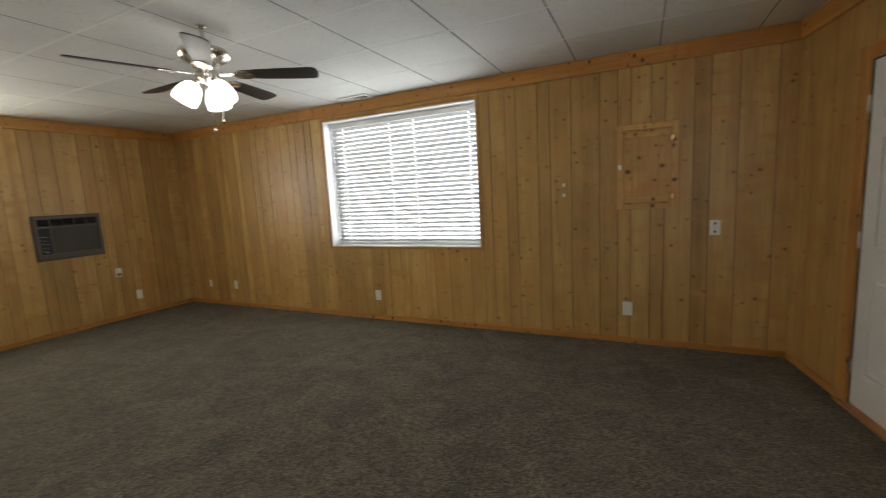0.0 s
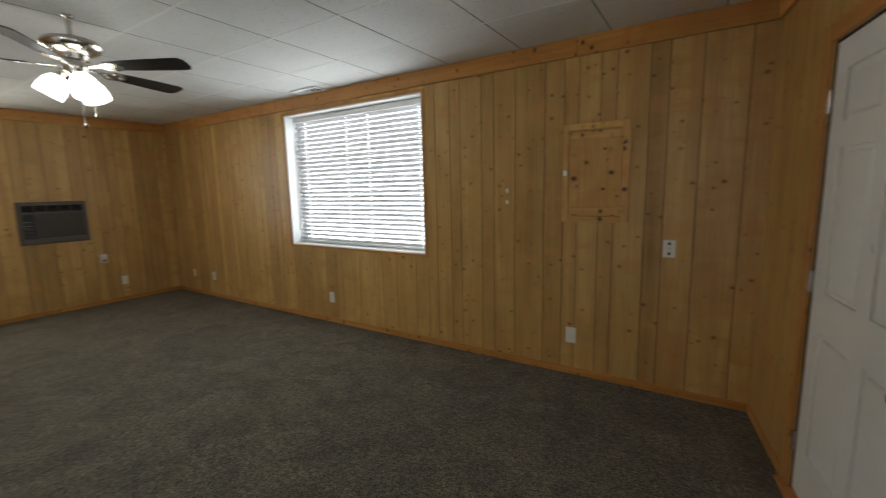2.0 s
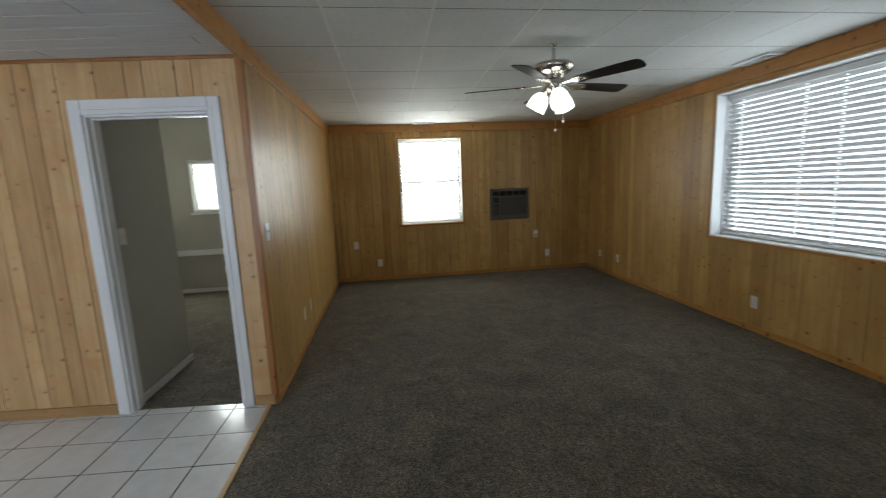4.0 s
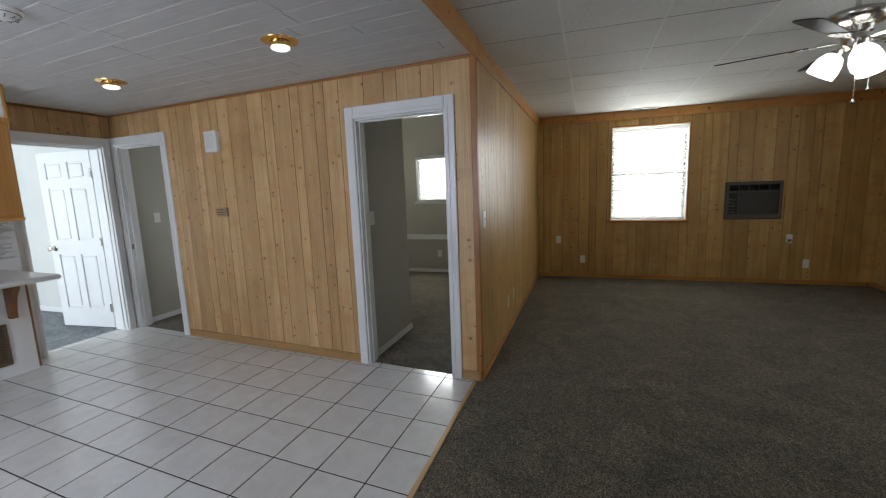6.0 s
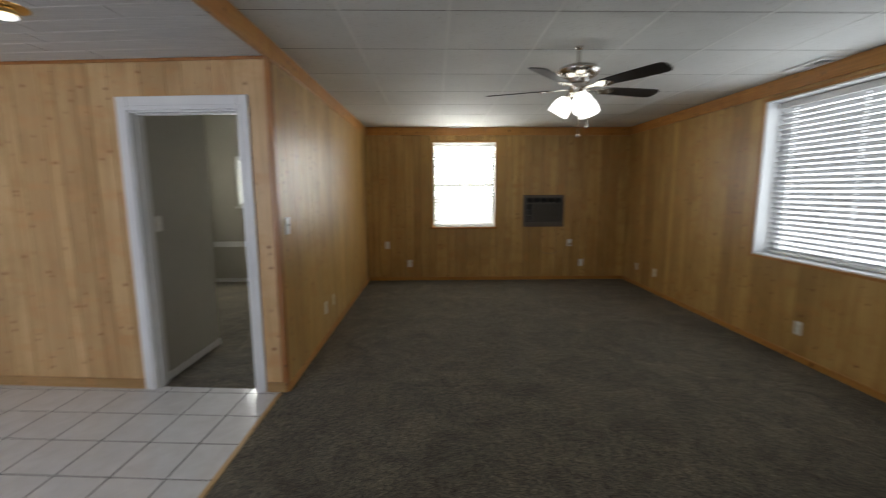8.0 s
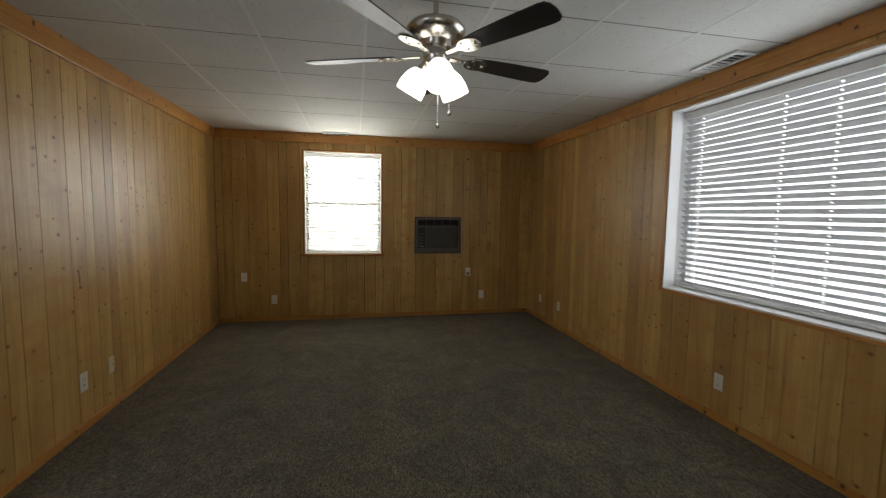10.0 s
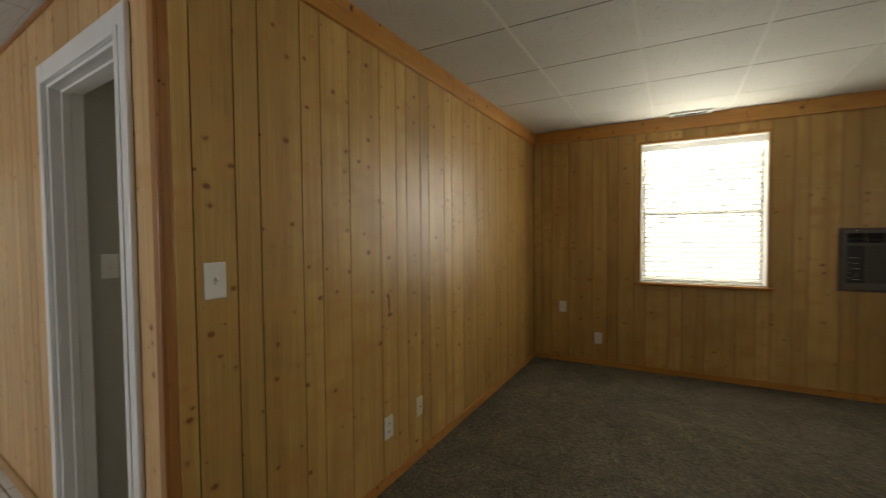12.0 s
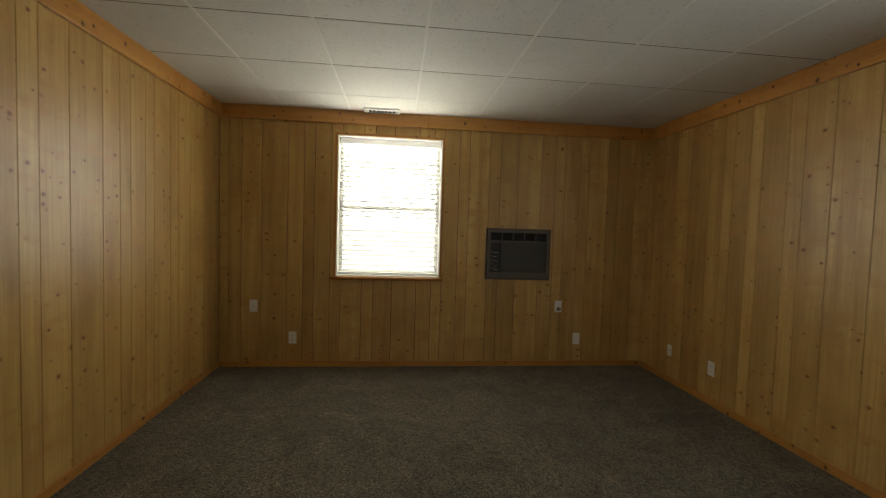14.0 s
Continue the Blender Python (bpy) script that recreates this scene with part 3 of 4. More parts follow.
def leaf(parent, s0, s1, z0, z1, d0, d1, mat, rows, name="door_leaf"):
    """A moulded door with raised panels two by two; rows are their heights."""
    mid, st = (s0 + s1) / 2, 0.105
    bm = bmesh.new()
    cut = [(a, b, lo, hi) for lo, hi in rows for a, b in ((s0 + st, mid - 0.045), (mid + 0.045, s1 - st))]
    for a, b, lo, hi in boxes_round(s0, s1, z0, z1, cut):
        bx(bm, (a, d0, lo), (b, d1, hi))
    ob = part(name, bm, mat, parent)
    for a, b, lo, hi in cut:
        p = bmesh.new()
        bx(p, (a, d0 + 0.012, lo), (b, d1 - 0.012, hi))
        bx(p, (a + 0.018, d0 + 0.002, lo + 0.018), (b - 0.018, d1 - 0.002, hi - 0.018), 0.011, 2)
        q = new("door_panel", mesh_of("door_panel", p, mat))
        q.parent = ob
    return ob


def knob(parent, s, z, d, out=1):
    bm = bmesh.new()
    lathe(bm, [(0.033, 0.0), (0.033, 0.004), (0.026, 0.008), (0.012, 0.012), (0.011, 0.030), (0.022, 0.038), (0.028, 0.050), (0.026, 0.062), (0.014, 0.069), (0.0, 0.070)],
          24, pose(s, d, z, -90 if out > 0 else 90, 0, 0))
    return part("door_knob", bm, NICKEL, parent, "brushed nickel round knob", True)


def hinge(parent, s, z, d):
    bm = bmesh.new()
    bx(bm, (s - 0.003, d - 0.002, z - 0.045), (s + 0.026, d + 0.003, z + 0.045), 0.001)
    tube(bm, (s, d + 0.006, z - 0.047), (s, d + 0.006, z + 0.047), 0.0065, n=10)
    return part("hinge", bm, NICKEL, parent, "", True)


door_e = thing("door_1", EAST, "closed white six-panel door with nickel knob in pine casing", "door", "", "structure")
leaf_e = leaf(door_e, -1.603, -0.755, 0.022, 1.975, -0.045, -0.006, DOOR_WHITE, ((0.24, 0.80), (0.97, 1.56), (1.66, 1.86)))
knob(leaf_e, -1.545, 0.83, -0.006)
for z in (0.25, 1.0, 1.75):
    hinge(leaf_e, -0.752, z, 0.0)
bm = bmesh.new()
tube(bm, (-1.19, -0.008, 1.22), (-1.205, -0.0055, 1.19), 0.004, 0.002, 8)
part("dent", bm, PRINT, leaf_e, "scuffed dent in the paint")
casing(door_e, (-1.607, -0.75, 0.0, 1.985), 0.075, 0.02, TRIM_H, TRIM_V, False)
for n, lo, hi in (("jamb", (-1.607, -0.16, 0.0), (-1.6035, 0.006, 1.985)), ("jamb", (-0.7545, -0.16, 0.0), (-0.75, -0.05, 1.985))):
    part(n, bx(bmesh.new(), lo, hi), STAINED, door_e)
part("threshold", bx(bmesh.new(), (-1.68, -0.10, 0.0), (-0.68, 0.045, 0.02), 0.008, 2), STAINED, door_e, "worn dark wooden threshold")

# ---- fixtures on the walls ----


def plate(frame_m, s, z, w, h, style, label, mat=None, d=0.0072):
    """A wall plate with its sockets, switch or jack."""
    mat = mat or PLASTIC
    o = thing("wall_outlet" if style in ("outlet", "plug") else "light_switch" if style in ("switch", "double") else "wall_plate",
              frame_m @ Matrix.Translation((s, d, z)), label, "outlet" if style in ("outlet", "plug") else "switch" if style in ("switch", "double") else "wall plate")
    part("cover_plate", bx(bmesh.new(), (-w / 2, 0, -h / 2), (w / 2, 0.006, h / 2), 0.004, 2), mat, o)
    if style in ("outlet", "plug"):
        for dz in (-0.021, 0.021):
            r = part("receptacle", bx(bmesh.new(), (-0.017, 0.004, dz - 0.0145), (0.017, 0.0085, dz + 0.0145), 0.003, 2), mat, o)
            bm = bmesh.new()
            for ds in (-0.006, 0.006):
                bx(bm, (ds - 0.001, 0.008, dz - 0.004), (ds + 0.001, 0.0092, dz + 0.006))
            tube(bm, (0, 0.008, dz - 0.008), (0, 0.0092, dz - 0.008), 0.0022, n=8)
            part("slot", bm, SLOT, r)
    if style == "plug":
        part("plug", bx(bmesh.new(), (-0.016, 0.008, -0.04), (0.018, 0.042, -0.005), 0.006, 2), CORD, o, "brown-grey power plug")
    if style in ("switch", "double"):
        for ds in ((0.0, ) if style == "switch" else (-0.023, 0.023)):
            part("switch_bezel", bx(bmesh.new(), (ds - 0.0055, 0.005, -0.013), (ds + 0.0055, 0.0072, 0.013), 0.0008), IVORY, o)
            bm = bmesh.new()
            bx(bm, (-0.004, 0, -0.006), (0.004, 0.014, 0.006), 0.0015)
            bmesh.ops.transform(bm, matrix=pose(ds, 0.006, 0.002, 28, 0, 0), verts=bm.verts)
            part("toggle", bm, mat, o)
    if style == "jack":
        part("jack", tube(bmesh.new(), (0, 0.005, 0), (0, 0.013, 0), 0.005, n=10), NICKEL, o)
    if style == "triple":
        for dz in (-0.033, 0.0, 0.033):
            part("jack", bx(bmesh.new(), (-0.008, 0.005, dz - 0.009), (0.008, 0.0085, dz + 0.009), 0.0015), SLOT if dz else IVORY, o)
    for dz in (-h * 0.36, h * 0.36):
        part("screw", tube(bmesh.new(), (0, 0.005, dz), (0, 0.0068, dz), 0.0028, n=8), mat, o)
    return o


WO = "white duplex outlet on the knotty pine wall"
plate(WEST, -0.32, 0.582, 0.072, 0.116, "jack", "white cable jack plate high on the pine wall")
plate(WEST, -0.680, 0.281, 0.072, 0.116, "outlet", WO)
plate(WEST, -3.285, 0.610, 0.072, 0.116, "plug", "white outlet with a brown plug under the air conditioner")
plate(WEST, -3.488, 0.279, 0.072, 0.116, "blank", "blank white plate low on the pine wall")
plate(NORTH, 3.385, 0.293, 0.060, 0.104, "jack", "small white jack plate near the room corner")
plate(NORTH, 2.862, 0.295, 0.072, 0.116, "outlet", WO)
plate(NORTH, 0.503, 0.281, 0.072, 0.116, "outlet", "white duplex outlet below the wide window")
plate(NORTH, -2.099, 0.310, 0.078, 0.122, "blank", "blank white plate low on the pine wall")
plate(NORTH, -2.727, 1.010, 0.072, 0.116, "triple", "white plate with three dark sockets on pine wall")
plate(SOUTH, -0.192, 1.208, 0.078, 0.122, "switch", "white toggle light switch beside the corner strip")
plate(SOUTH, -1.145, 0.316, 0.075, 0.120, "outlet", WO)
plate(SOUTH, -1.455, 0.318, 0.070, 0.114, "jack", "ivory jack plate low on the pine wall", IVORY)
plate(EAST, -1.742, 1.165, 0.115, 0.116, "double", "white double toggle switch beside the door")


def air_conditioner():
    s0, s1, z0, z1 = AC
    o = thing("air_conditioner", WEST, "grey-brown window air conditioner built into the pine wall", "air conditioner")
    bm = bmesh.new()
    for a, b, lo, hi in boxes_round(s0 + 0.0005, s1 - 0.0005, z0 + 0.0005, z1 - 0.0005, [(s0 + 0.025, s1 - 0.025, z1 - 0.105, z1 - 0.025), (s0 + 0.025, s1 - 0.145, z0 + 0.05, z1 - 0.125), (s1 - 0.13, s1 - 0.025, z0 + 0.05, z1 - 0.125)]):
        bx(bm, (a, 0.0, lo), (b, 0.040, hi))
    part("face_frame", bm, AC_CASE, o)
    part("body", bx(bmesh.new(), (s0 + 0.0005, -0.30, z0 + 0.0005), (s1 - 0.0005, -0.0005, z1 - 0.0005)), AC_DARK, o)
    bm = bmesh.new()
    for a, b, lo, hi in boxes_round(s0 - 0.02, s1 + 0.02, z0 - 0.022, z1 + 0.018, [(s0, s1, z0, z1)]):
        bx(bm, (a, 0.0072, lo), (b, 0.016, hi))
    part("surround", bm, AC_FLANGE, o, "grey-brown flange round the unit")
    step = (s1 - s0 - 0.05) / 5
    for i in range(5):
        a = s0 + 0.025 + i * step
        v = part("air_vent", bx(bmesh.new(), (a + 0.006, -0.002, z1 - 0.103), (a + step - 0.006, 0.004, z1 - 0.027)), AC_DARK, o)
        for k in range(4):
            bm = bmesh.new()
            bx(bm, (a + 0.008, 0, -0.0015), (a + step - 0.008, 0.024, 0.0015))
            bmesh.ops.transform(bm, matrix=pose(0, 0.008, z1 - 0.092 + k * 0.018, 25, 0, 0), verts=bm.verts)
            f = new("fin", mesh_of("fin", bm, AC_DARK))
            f.parent = v
        if i:
            part("divider", bx(bmesh.new(), (a - 0.005, 0.0, z1 - 0.105), (a + 0.005, 0.038, z1 - 0.025), 0.002), AC_CASE, o)
    g = part("intake_grille", bx(bmesh.new(), (s0 + 0.027, 0.0, z0 + 0.052), (s1 - 0.147, 0.018, z1 - 0.127)), AC_GRILLE, o)
    me = mesh_of("grille_bar", bx(bmesh.new(), (s0 + 0.03, 0.018, -0.002), (s1 - 0.15, 0.027, 0.002)), AC_GRILLE)
    z = z0 + 0.062
    while z < z1 - 0.132:
        q = new("grille_bar", me)
        q.parent, q.location = g, (0, 0, z)
        z += 0.0105
    c = part("control_panel", bx(bmesh.new(), (s1 - 0.128, 0.0, z0 + 0.052), (s1 - 0.027, 0.026, z1 - 0.127), 0.003), AC_DARK, o)
    for k, (ds, dz) in enumerate(((-0.078, 0.115), (-0.05, 0.17))):
        bm = bmesh.new()
        lathe(bm, [(0.020, 0), (0.018, 0.014), (0.015, 0.016), (0.0, 0.0165)], 20, pose(s1 + ds, 0.026, z0 + dz, -90, 0, 0))
        q = new("dial", mesh_of("dial", bm, AC_GRILLE, True))
        q.parent = c
    for k in range(5):
        for lo, hi in (((s1 - 0.105 + 0.012 * (k % 2), 0.026, z0 + 0.075 + 0.043 * k), (s1 - 0.060 + 0.006 * (k % 3), 0.0268, z0 + 0.079 + 0.043 * k)),
                       ((s1 - 0.050, 0.026, z0 + 0.090 + 0.040 * k), (s1 - 0.036, 0.0268, z0 + 0.094 + 0.040 * k))):
            q = new("printed_mark", mesh_of("printed_mark", bx(bmesh.new(), lo, hi), PRINT))
            q.parent = c
    cu = bpy.data.curves.new("power_cord", "CURVE")
    cu.dimensions, cu.bevel_depth, cu.bevel_resolution = "3D", 0.0026, 2
    pts = [(s1 - 0.055, 0.03, z0 + 0.002), (s1 - 0.07, 0.018, z0 - 0.13), (s1 - 0.19, 0.013, z0 - 0.33), (s1 - 0.36, 0.013, z0 - 0.455), (s1 - 0.55, 0.013, z0 - 0.44), (s1 - 0.71, 0.018, z0 - 0.355), (-3.285, 0.035, 0.585)]
    sp = cu.splines.new("BEZIER")
    sp.bezier_points.add(len(pts) - 1)
    for bp, p in zip(sp.bezier_points, pts):
        bp.co, bp.handle_left_type, bp.handle_right_type = p, "AUTO", "AUTO"
    cu.materials.append(CORD)
    q = new("power_cord", cu)
    q.parent = o
    tagged(q, "thin tan cord hanging in a loop")


air_conditioner()


def wall_hatch():
    x0, x1, z0, z1 = -2.468, -2.015, 1.172, 1.865
    o = thing("wall_hatch", NORTH, "closed knotty pine cupboard hatch set in the pine wall", "hatch")
    f = 0.045
    for n, lo, hi, mt in (("frame_stile", (x0, 0.0072, z0), (x0 + f, 0.022, z1), HATCH_V), ("frame_stile", (x1 - f, 0.0072, z0), (x1, 0.022, z1), HATCH_V),
                          ("frame_rail", (x0 + f, 0.0072, z1 - f), (x1 - f, 0.021, z1), HATCH_H), ("frame_rail", (x0 + f, 0.0072, z0), (x1 - f, 0.021, z0 + f), HATCH_H)):
        part(n, bx(bmesh.new(), lo, hi, 0.003), mt, o)
    d = part("hatch_door", bx(bmesh.new(), (x0 + f + 0.004, 0.0072, z0 + f + 0.004), (x1 - f - 0.004, 0.016, z1 - f - 0.004), 0.002), HATCH_V, o)
    for z in (z0 + f + 0.01, z1 - f - 0.065):
        q = new("batten", mesh_of("batten", bx(bmesh.new(), (x0 + f + 0.012, 0.016, z), (x1 - f - 0.012, 0.026, z + 0.055), 0.003), HATCH_H))
        q.parent = d
    for z in (z0 + 0.1, z1 - 0.13):
        part("hinge", bx(bmesh.new(), (x0 + f - 0.010, 0.0215, z - 0.02), (x0 + f + 0.012, 0.0235, z + 0.02), 0.001), BRASS, o)
    part("latch", bx(bmesh.new(), (x1 - 0.035, 0.0215, 1.505), (x1 - 0.008, 0.030, 1.545), 0.003), PLASTIC, o, "small white latch")


wall_hatch()
for z in (1.406, 1.315):
    o = thing("wall_hook", NORTH @ Matrix.Translation((-1.575, 0.0072, z)), "small white adhesive hook on the pine wall", "hook")
    part("hook_plate", bx(bmesh.new(), (-0.012, 0, -0.016), (0.012, 0.004, 0.016), 0.002), PLASTIC, o)
    part("hook_prong", bx(bmesh.new(), (-0.004, 0.004, -0.012), (0.004, 0.016, -0.004), 0.002), PLASTIC, o)
bm = bmesh.new()
for s, z, w, h in ((-1.168, 0.985, 0.020, 0.10), (-1.175, 0.925, 0.045, 0.022), (-1.158, 1.03, 0.022, 0.03)):
    bmesh.ops.create_icosphere(bm, subdivisions=2, radius=1.0, matrix=Matrix.Translation((s, 0.0072, z)) @ Matrix.Diagonal((w / 2, 0.0012, h / 2, 1)))
solid("resin_stain", bm, material("brown_resin", (0.20, 0.075, 0.012), 0.3)[0], "rubbed brown resin stain on the panelling", "stain", "stuff", SOUTH, True)


def ceiling_vent(x, y, w, l, label, turn):
    o = thing("ceiling_vent", pose(x, y, HIGH - 0.004, 0, 0, turn), label, "vent")
    bm = bmesh.new()
    for a, b, lo, hi in boxes_round(-w / 2, w / 2, -l / 2, l / 2, [(-w / 2 + 0.03, w / 2 - 0.03, -l / 2 + 0.03, l / 2 - 0.03)]):
        bx(bm, (a, lo, -0.010), (b, hi, 0.003))
    part("frame", bm, WHITE, o)
    part("backing", bx(bmesh.new(), (-w / 2 + 0.01, -l / 2 + 0.01, -0.001), (w / 2 - 0.01, l / 2 - 0.01, 0.003)), AC_DARK, o)
    n = 8
    for i in range(n):
        s = -w / 2 + 0.04 + (w - 0.08) * i / (n - 1)
        bm = bmesh.new()
        bx(bm, (-0.001, -l / 2 + 0.03, -0.009), (0.001, l / 2 - 0.03, 0.009))
        bmesh.ops.transform(bm, matrix=pose(s, 0, -0.004, 0, 45 if s < -0.05 else -45 if s > 0.05 else 0, 0), verts=bm.verts)
        part("slat", bm, WHITE, o)


ceiling_vent(-3.77, 1.475, 0.33, 0.15, "white slotted ceiling register above the sash window", 90)
ceiling_vent(-0.52, 4.07, 0.37, 0.16, "white slotted ceiling register above the wide window", 0)


def ceiling_fan(x, y, phase):
    o = thing("ceiling_fan", pose(x, y, HIGH), "nickel ceiling fan with black blades and lit opal shades", "ceiling fan")
    part("canopy", lathe(bmesh.new(), [(0.026, 0.0), (0.025, -0.008), (0.018, -0.014), (0.013, -0.018), (0.0, -0.018)], 32), NICKEL, o, "", True)
    part("downrod", tube(bmesh.new(), (0, 0, -0.03), (0, 0, -0.125), 0.0125, n=16), NICKEL, o, "", True)
    part("motor_housing", lathe(bmesh.new(), [(0.0, -0.112), (0.028, -0.113), (0.034, -0.122), (0.085, -0.127), (0.124, -0.140), (0.141, -0.160), (0.140, -0.172), (0.126, -0.190), (0.100, -0.206), (0.076, -0.216), (0.070, -0.242), (0.0, -0.243)], 40), NICKEL, o, "brushed nickel bowl-shaped motor housing", True)
    part("switch_housing", lathe(bmesh.new(), [(0.0, -0.242), (0.055, -0.243), (0.060, -0.262), (0.055, -0.305), (0.035, -0.330), (0.0, -0.335)], 32), NICKEL, o, "", True)
    blade = bmesh.new()
    outline = [(0.19, -0.040), (0.30, -0.052), (0.45, -0.060), (0.60, -0.063), (0.628, -0.058), (0.642, -0.040), (0.648, 0.0),
               (0.642, 0.040), (0.628, 0.058), (0.60, 0.063), (0.45, 0.060), (0.30, 0.052), (0.19, 0.040)]
    top, bot = [blade.verts.new((a, b, 0.003)) for a, b in outline], [blade.verts.new((a, b, -0.003)) for a, b in outline]
    blade.faces.new(top)
    blade.faces.new(bot[::-1])
    for i in range(len(outline)):
        j = (i + 1) % len(outline)
        blade.faces.new((top[i], bot[i], bot[j], top[j]))
    bme = mesh_of("blade", blade, BLADE)
    arm = bmesh.new()
    bx(arm, (0.07, -0.014, -0.006), (0.17, 0.014, 0.002), 0.003)
    bmesh.ops.create_cone(arm, cap_ends=True, segments=24, radius1=0.05, radius2=0.05, depth=0.006, matrix=Matrix.Translation((0.215, 0, -0.006)) @ Matrix.Diagonal((1.25, 0.9, 1, 1)))
    for a, b in ((0.19, -0.025), (0.19, 0.025), (0.25, 0.0)):
        tube(arm, (a, b, -0.013), (a, b, -0.008), 0.006, n=8)
    ame = mesh_of("blade_arm", arm, NICKEL)
    for i in range(5):
        m = pose(0, 0, -0.278, 0, 0, phase + 72 * i) @ pose(0, 0, 0, -12, 0, 0)
        for n, me in (("blade", bme), ("blade_arm", ame)):
            q = new(n, me)
            q.parent, q.matrix_basis = o, m
    for i in range(3):
        a = radians(120 * i)
        tilt = Matrix.Rotation(a, 4, "Z") @ Matrix.Translation((0.055, 0, -0.310)) @ Matrix.Rotation(radians(-32), 4, "Y")
        part("lamp_arm", tube(bmesh.new(), tilt @ Vector((0, 0, 0.02)), tilt @ Vector((0, 0, -0.045)), 0.016, 0.022, 16), NICKEL, o, "", True)
        bm = bmesh.new()
        lathe(bm, [(0.025, -0.03), (0.042, -0.040), (0.059, -0.072), (0.068, -0.112), (0.068, -0.152), (0.064, -0.152), (0.063, -0.112), (0.054, -0.076), (0.038, -0.047), (0.0, -0.042)], 28, tilt)
        part("shade", bm, OPAL, o, "lit white opal glass bell shade", True)
    for dx, dy, l in ((0.005, 0.012, 0.285), (0.02, 0.065, 0.225)):
        bm = tube(bmesh.new(), (dx, dy, -0.31), (dx, dy, -0.31 - l), 0.0018, n=6)
        for k in range(int(l / 0.0085)):
            bmesh.ops.create_icosphere(bm, subdivisions=1, radius=0.0040, matrix=Matrix.Translation((dx, dy, -0.314 - 0.0085 * k)))
        c = part("pull_chain", bm, CHAIN, o, "", True)
        bm = bmesh.new()
        lathe(bm, [(0.0, 0.012), (0.004, 0.008), (0.010, -0.004), (0.011, -0.012), (0.0, -0.018)], 14, Matrix.Translation((dx, dy, -0.31 - l)))
        q = new("chain_pull", mesh_of("chain_pull", bm, NICKEL, True))
        q.parent = c


ceiling_fan(-0.137, 2.093, 32)

# ---- the tiled kitchen ----
w_k = wall("wall_kitchen_west", KITCH, 0.014, 4.20, -0.05, 2.5, [D1, D2], 0.10, GROOVE, "knotty pine panelled wall with two white doorways")
panelling(w_k, 0.03, 4.14, 0.0, KITCHEN_HIGH, [D1, D2], 0.155, 1, 0.20, PINE_DAYLIT)
w_b = wall("wall_kitchen_back", BACK, 0.0, 4.6, -0.05, 2.5, [D3], 0.17, GROOVE, "pine panelled wall over a white doorway")
panelling(w_b, 0.008, 1.2, 0.0, KITCHEN_HIGH, [D3], 0.1, 1, 0.02, PINE_DAYLIT)
board("cornice_kitchen_west", KITCH, (0.03, 0.0072, KITCHEN_HIGH - 0.022), (4.11, 0.02, KITCHEN_HIGH), STAINED, "thin stained cove strip under the ceiling", "trim", 0.006)
board("cornice_kitchen_back", BACK, (0.02, 0.0072, KITCHEN_HIGH - 0.022), (1.0, 0.02, KITCHEN_HIGH), STAINED, "thin stained cove strip under the ceiling", "trim", 0.006)
for a, b in ((0.005, D1[0] - 0.078), (D1[1] + 0.078, D2[0] - 0.075)):
    board("baseboard_kitchen", KITCH, (a, 0.0072, 0.0), (b, 0.02, 0.075), PINE_LEVEL, "pale pine baseboard above the tiles", "baseboard")
board("carpet_edge_strip", SOUTH, (0.0, -0.058, -0.01), (3.83, -0.030, 0.008), PINE_LEVEL, "narrow pale wooden strip between carpet and tiles")
# unseen closing wall with an invented window; the lamp behind it brightens the kitchen
wall("wall_kitchen_east", wall_frame(3.86, -4.3, -1, 0), 0.0, 4.32, -0.05, 2.5, [(1.5, 3.2, 0.95, 2.1)], 0.14, PALE_WALL, "plain pale unseen wall closing the kitchen")
lamp_window("added_light_kitchen", wall_frame(3.86, -4.3, -1, 0), 1.45, 3.25, 0.9, 2.15, 0.2, K_POWER, (0.84, 0.87, 1.0))
window("added_window_4", wall_frame(3.86, -4.3, -1, 0), (1.5, 3.2, 0.95, 2.1), 0.09, WHITE, "plain white window, unseen, added to light the kitchen")

bm = bmesh.new()
bx(bm, (-0.4, -4.32, KITCHEN_HIGH + 0.004), (4.1, -0.0, KITCHEN_HIGH + 0.03))
rnd = random.Random(4)
x = -0.6
while x < 4.0:
    y = -4.3 - rnd.random() * 1.2
    while y < 0:
        l = rnd.choice((0.9, 1.2, 1.2))
        a, b = max(y, -4.3), min(y + l, -0.002)
        if b - a > 0.02:
            bx(bm, (x + 0.0015, a + 0.0012, KITCHEN_HIGH), (x + 0.1505, b - 0.0012, KITCHEN_HIGH + 0.012), 0.0025)
        y += l
    x += 0.152
bmesh.ops.transform(bm, matrix=Matrix(((1, 0.09, 0, 0), (0, 1, 0, 0), (0, 0, 1, 0), (0, 0, 0, 1))), verts=bm.verts)
solid("ceiling_kitchen", bm, CEIL_PLANK, "white wood-grained plank ceiling", "ceiling")


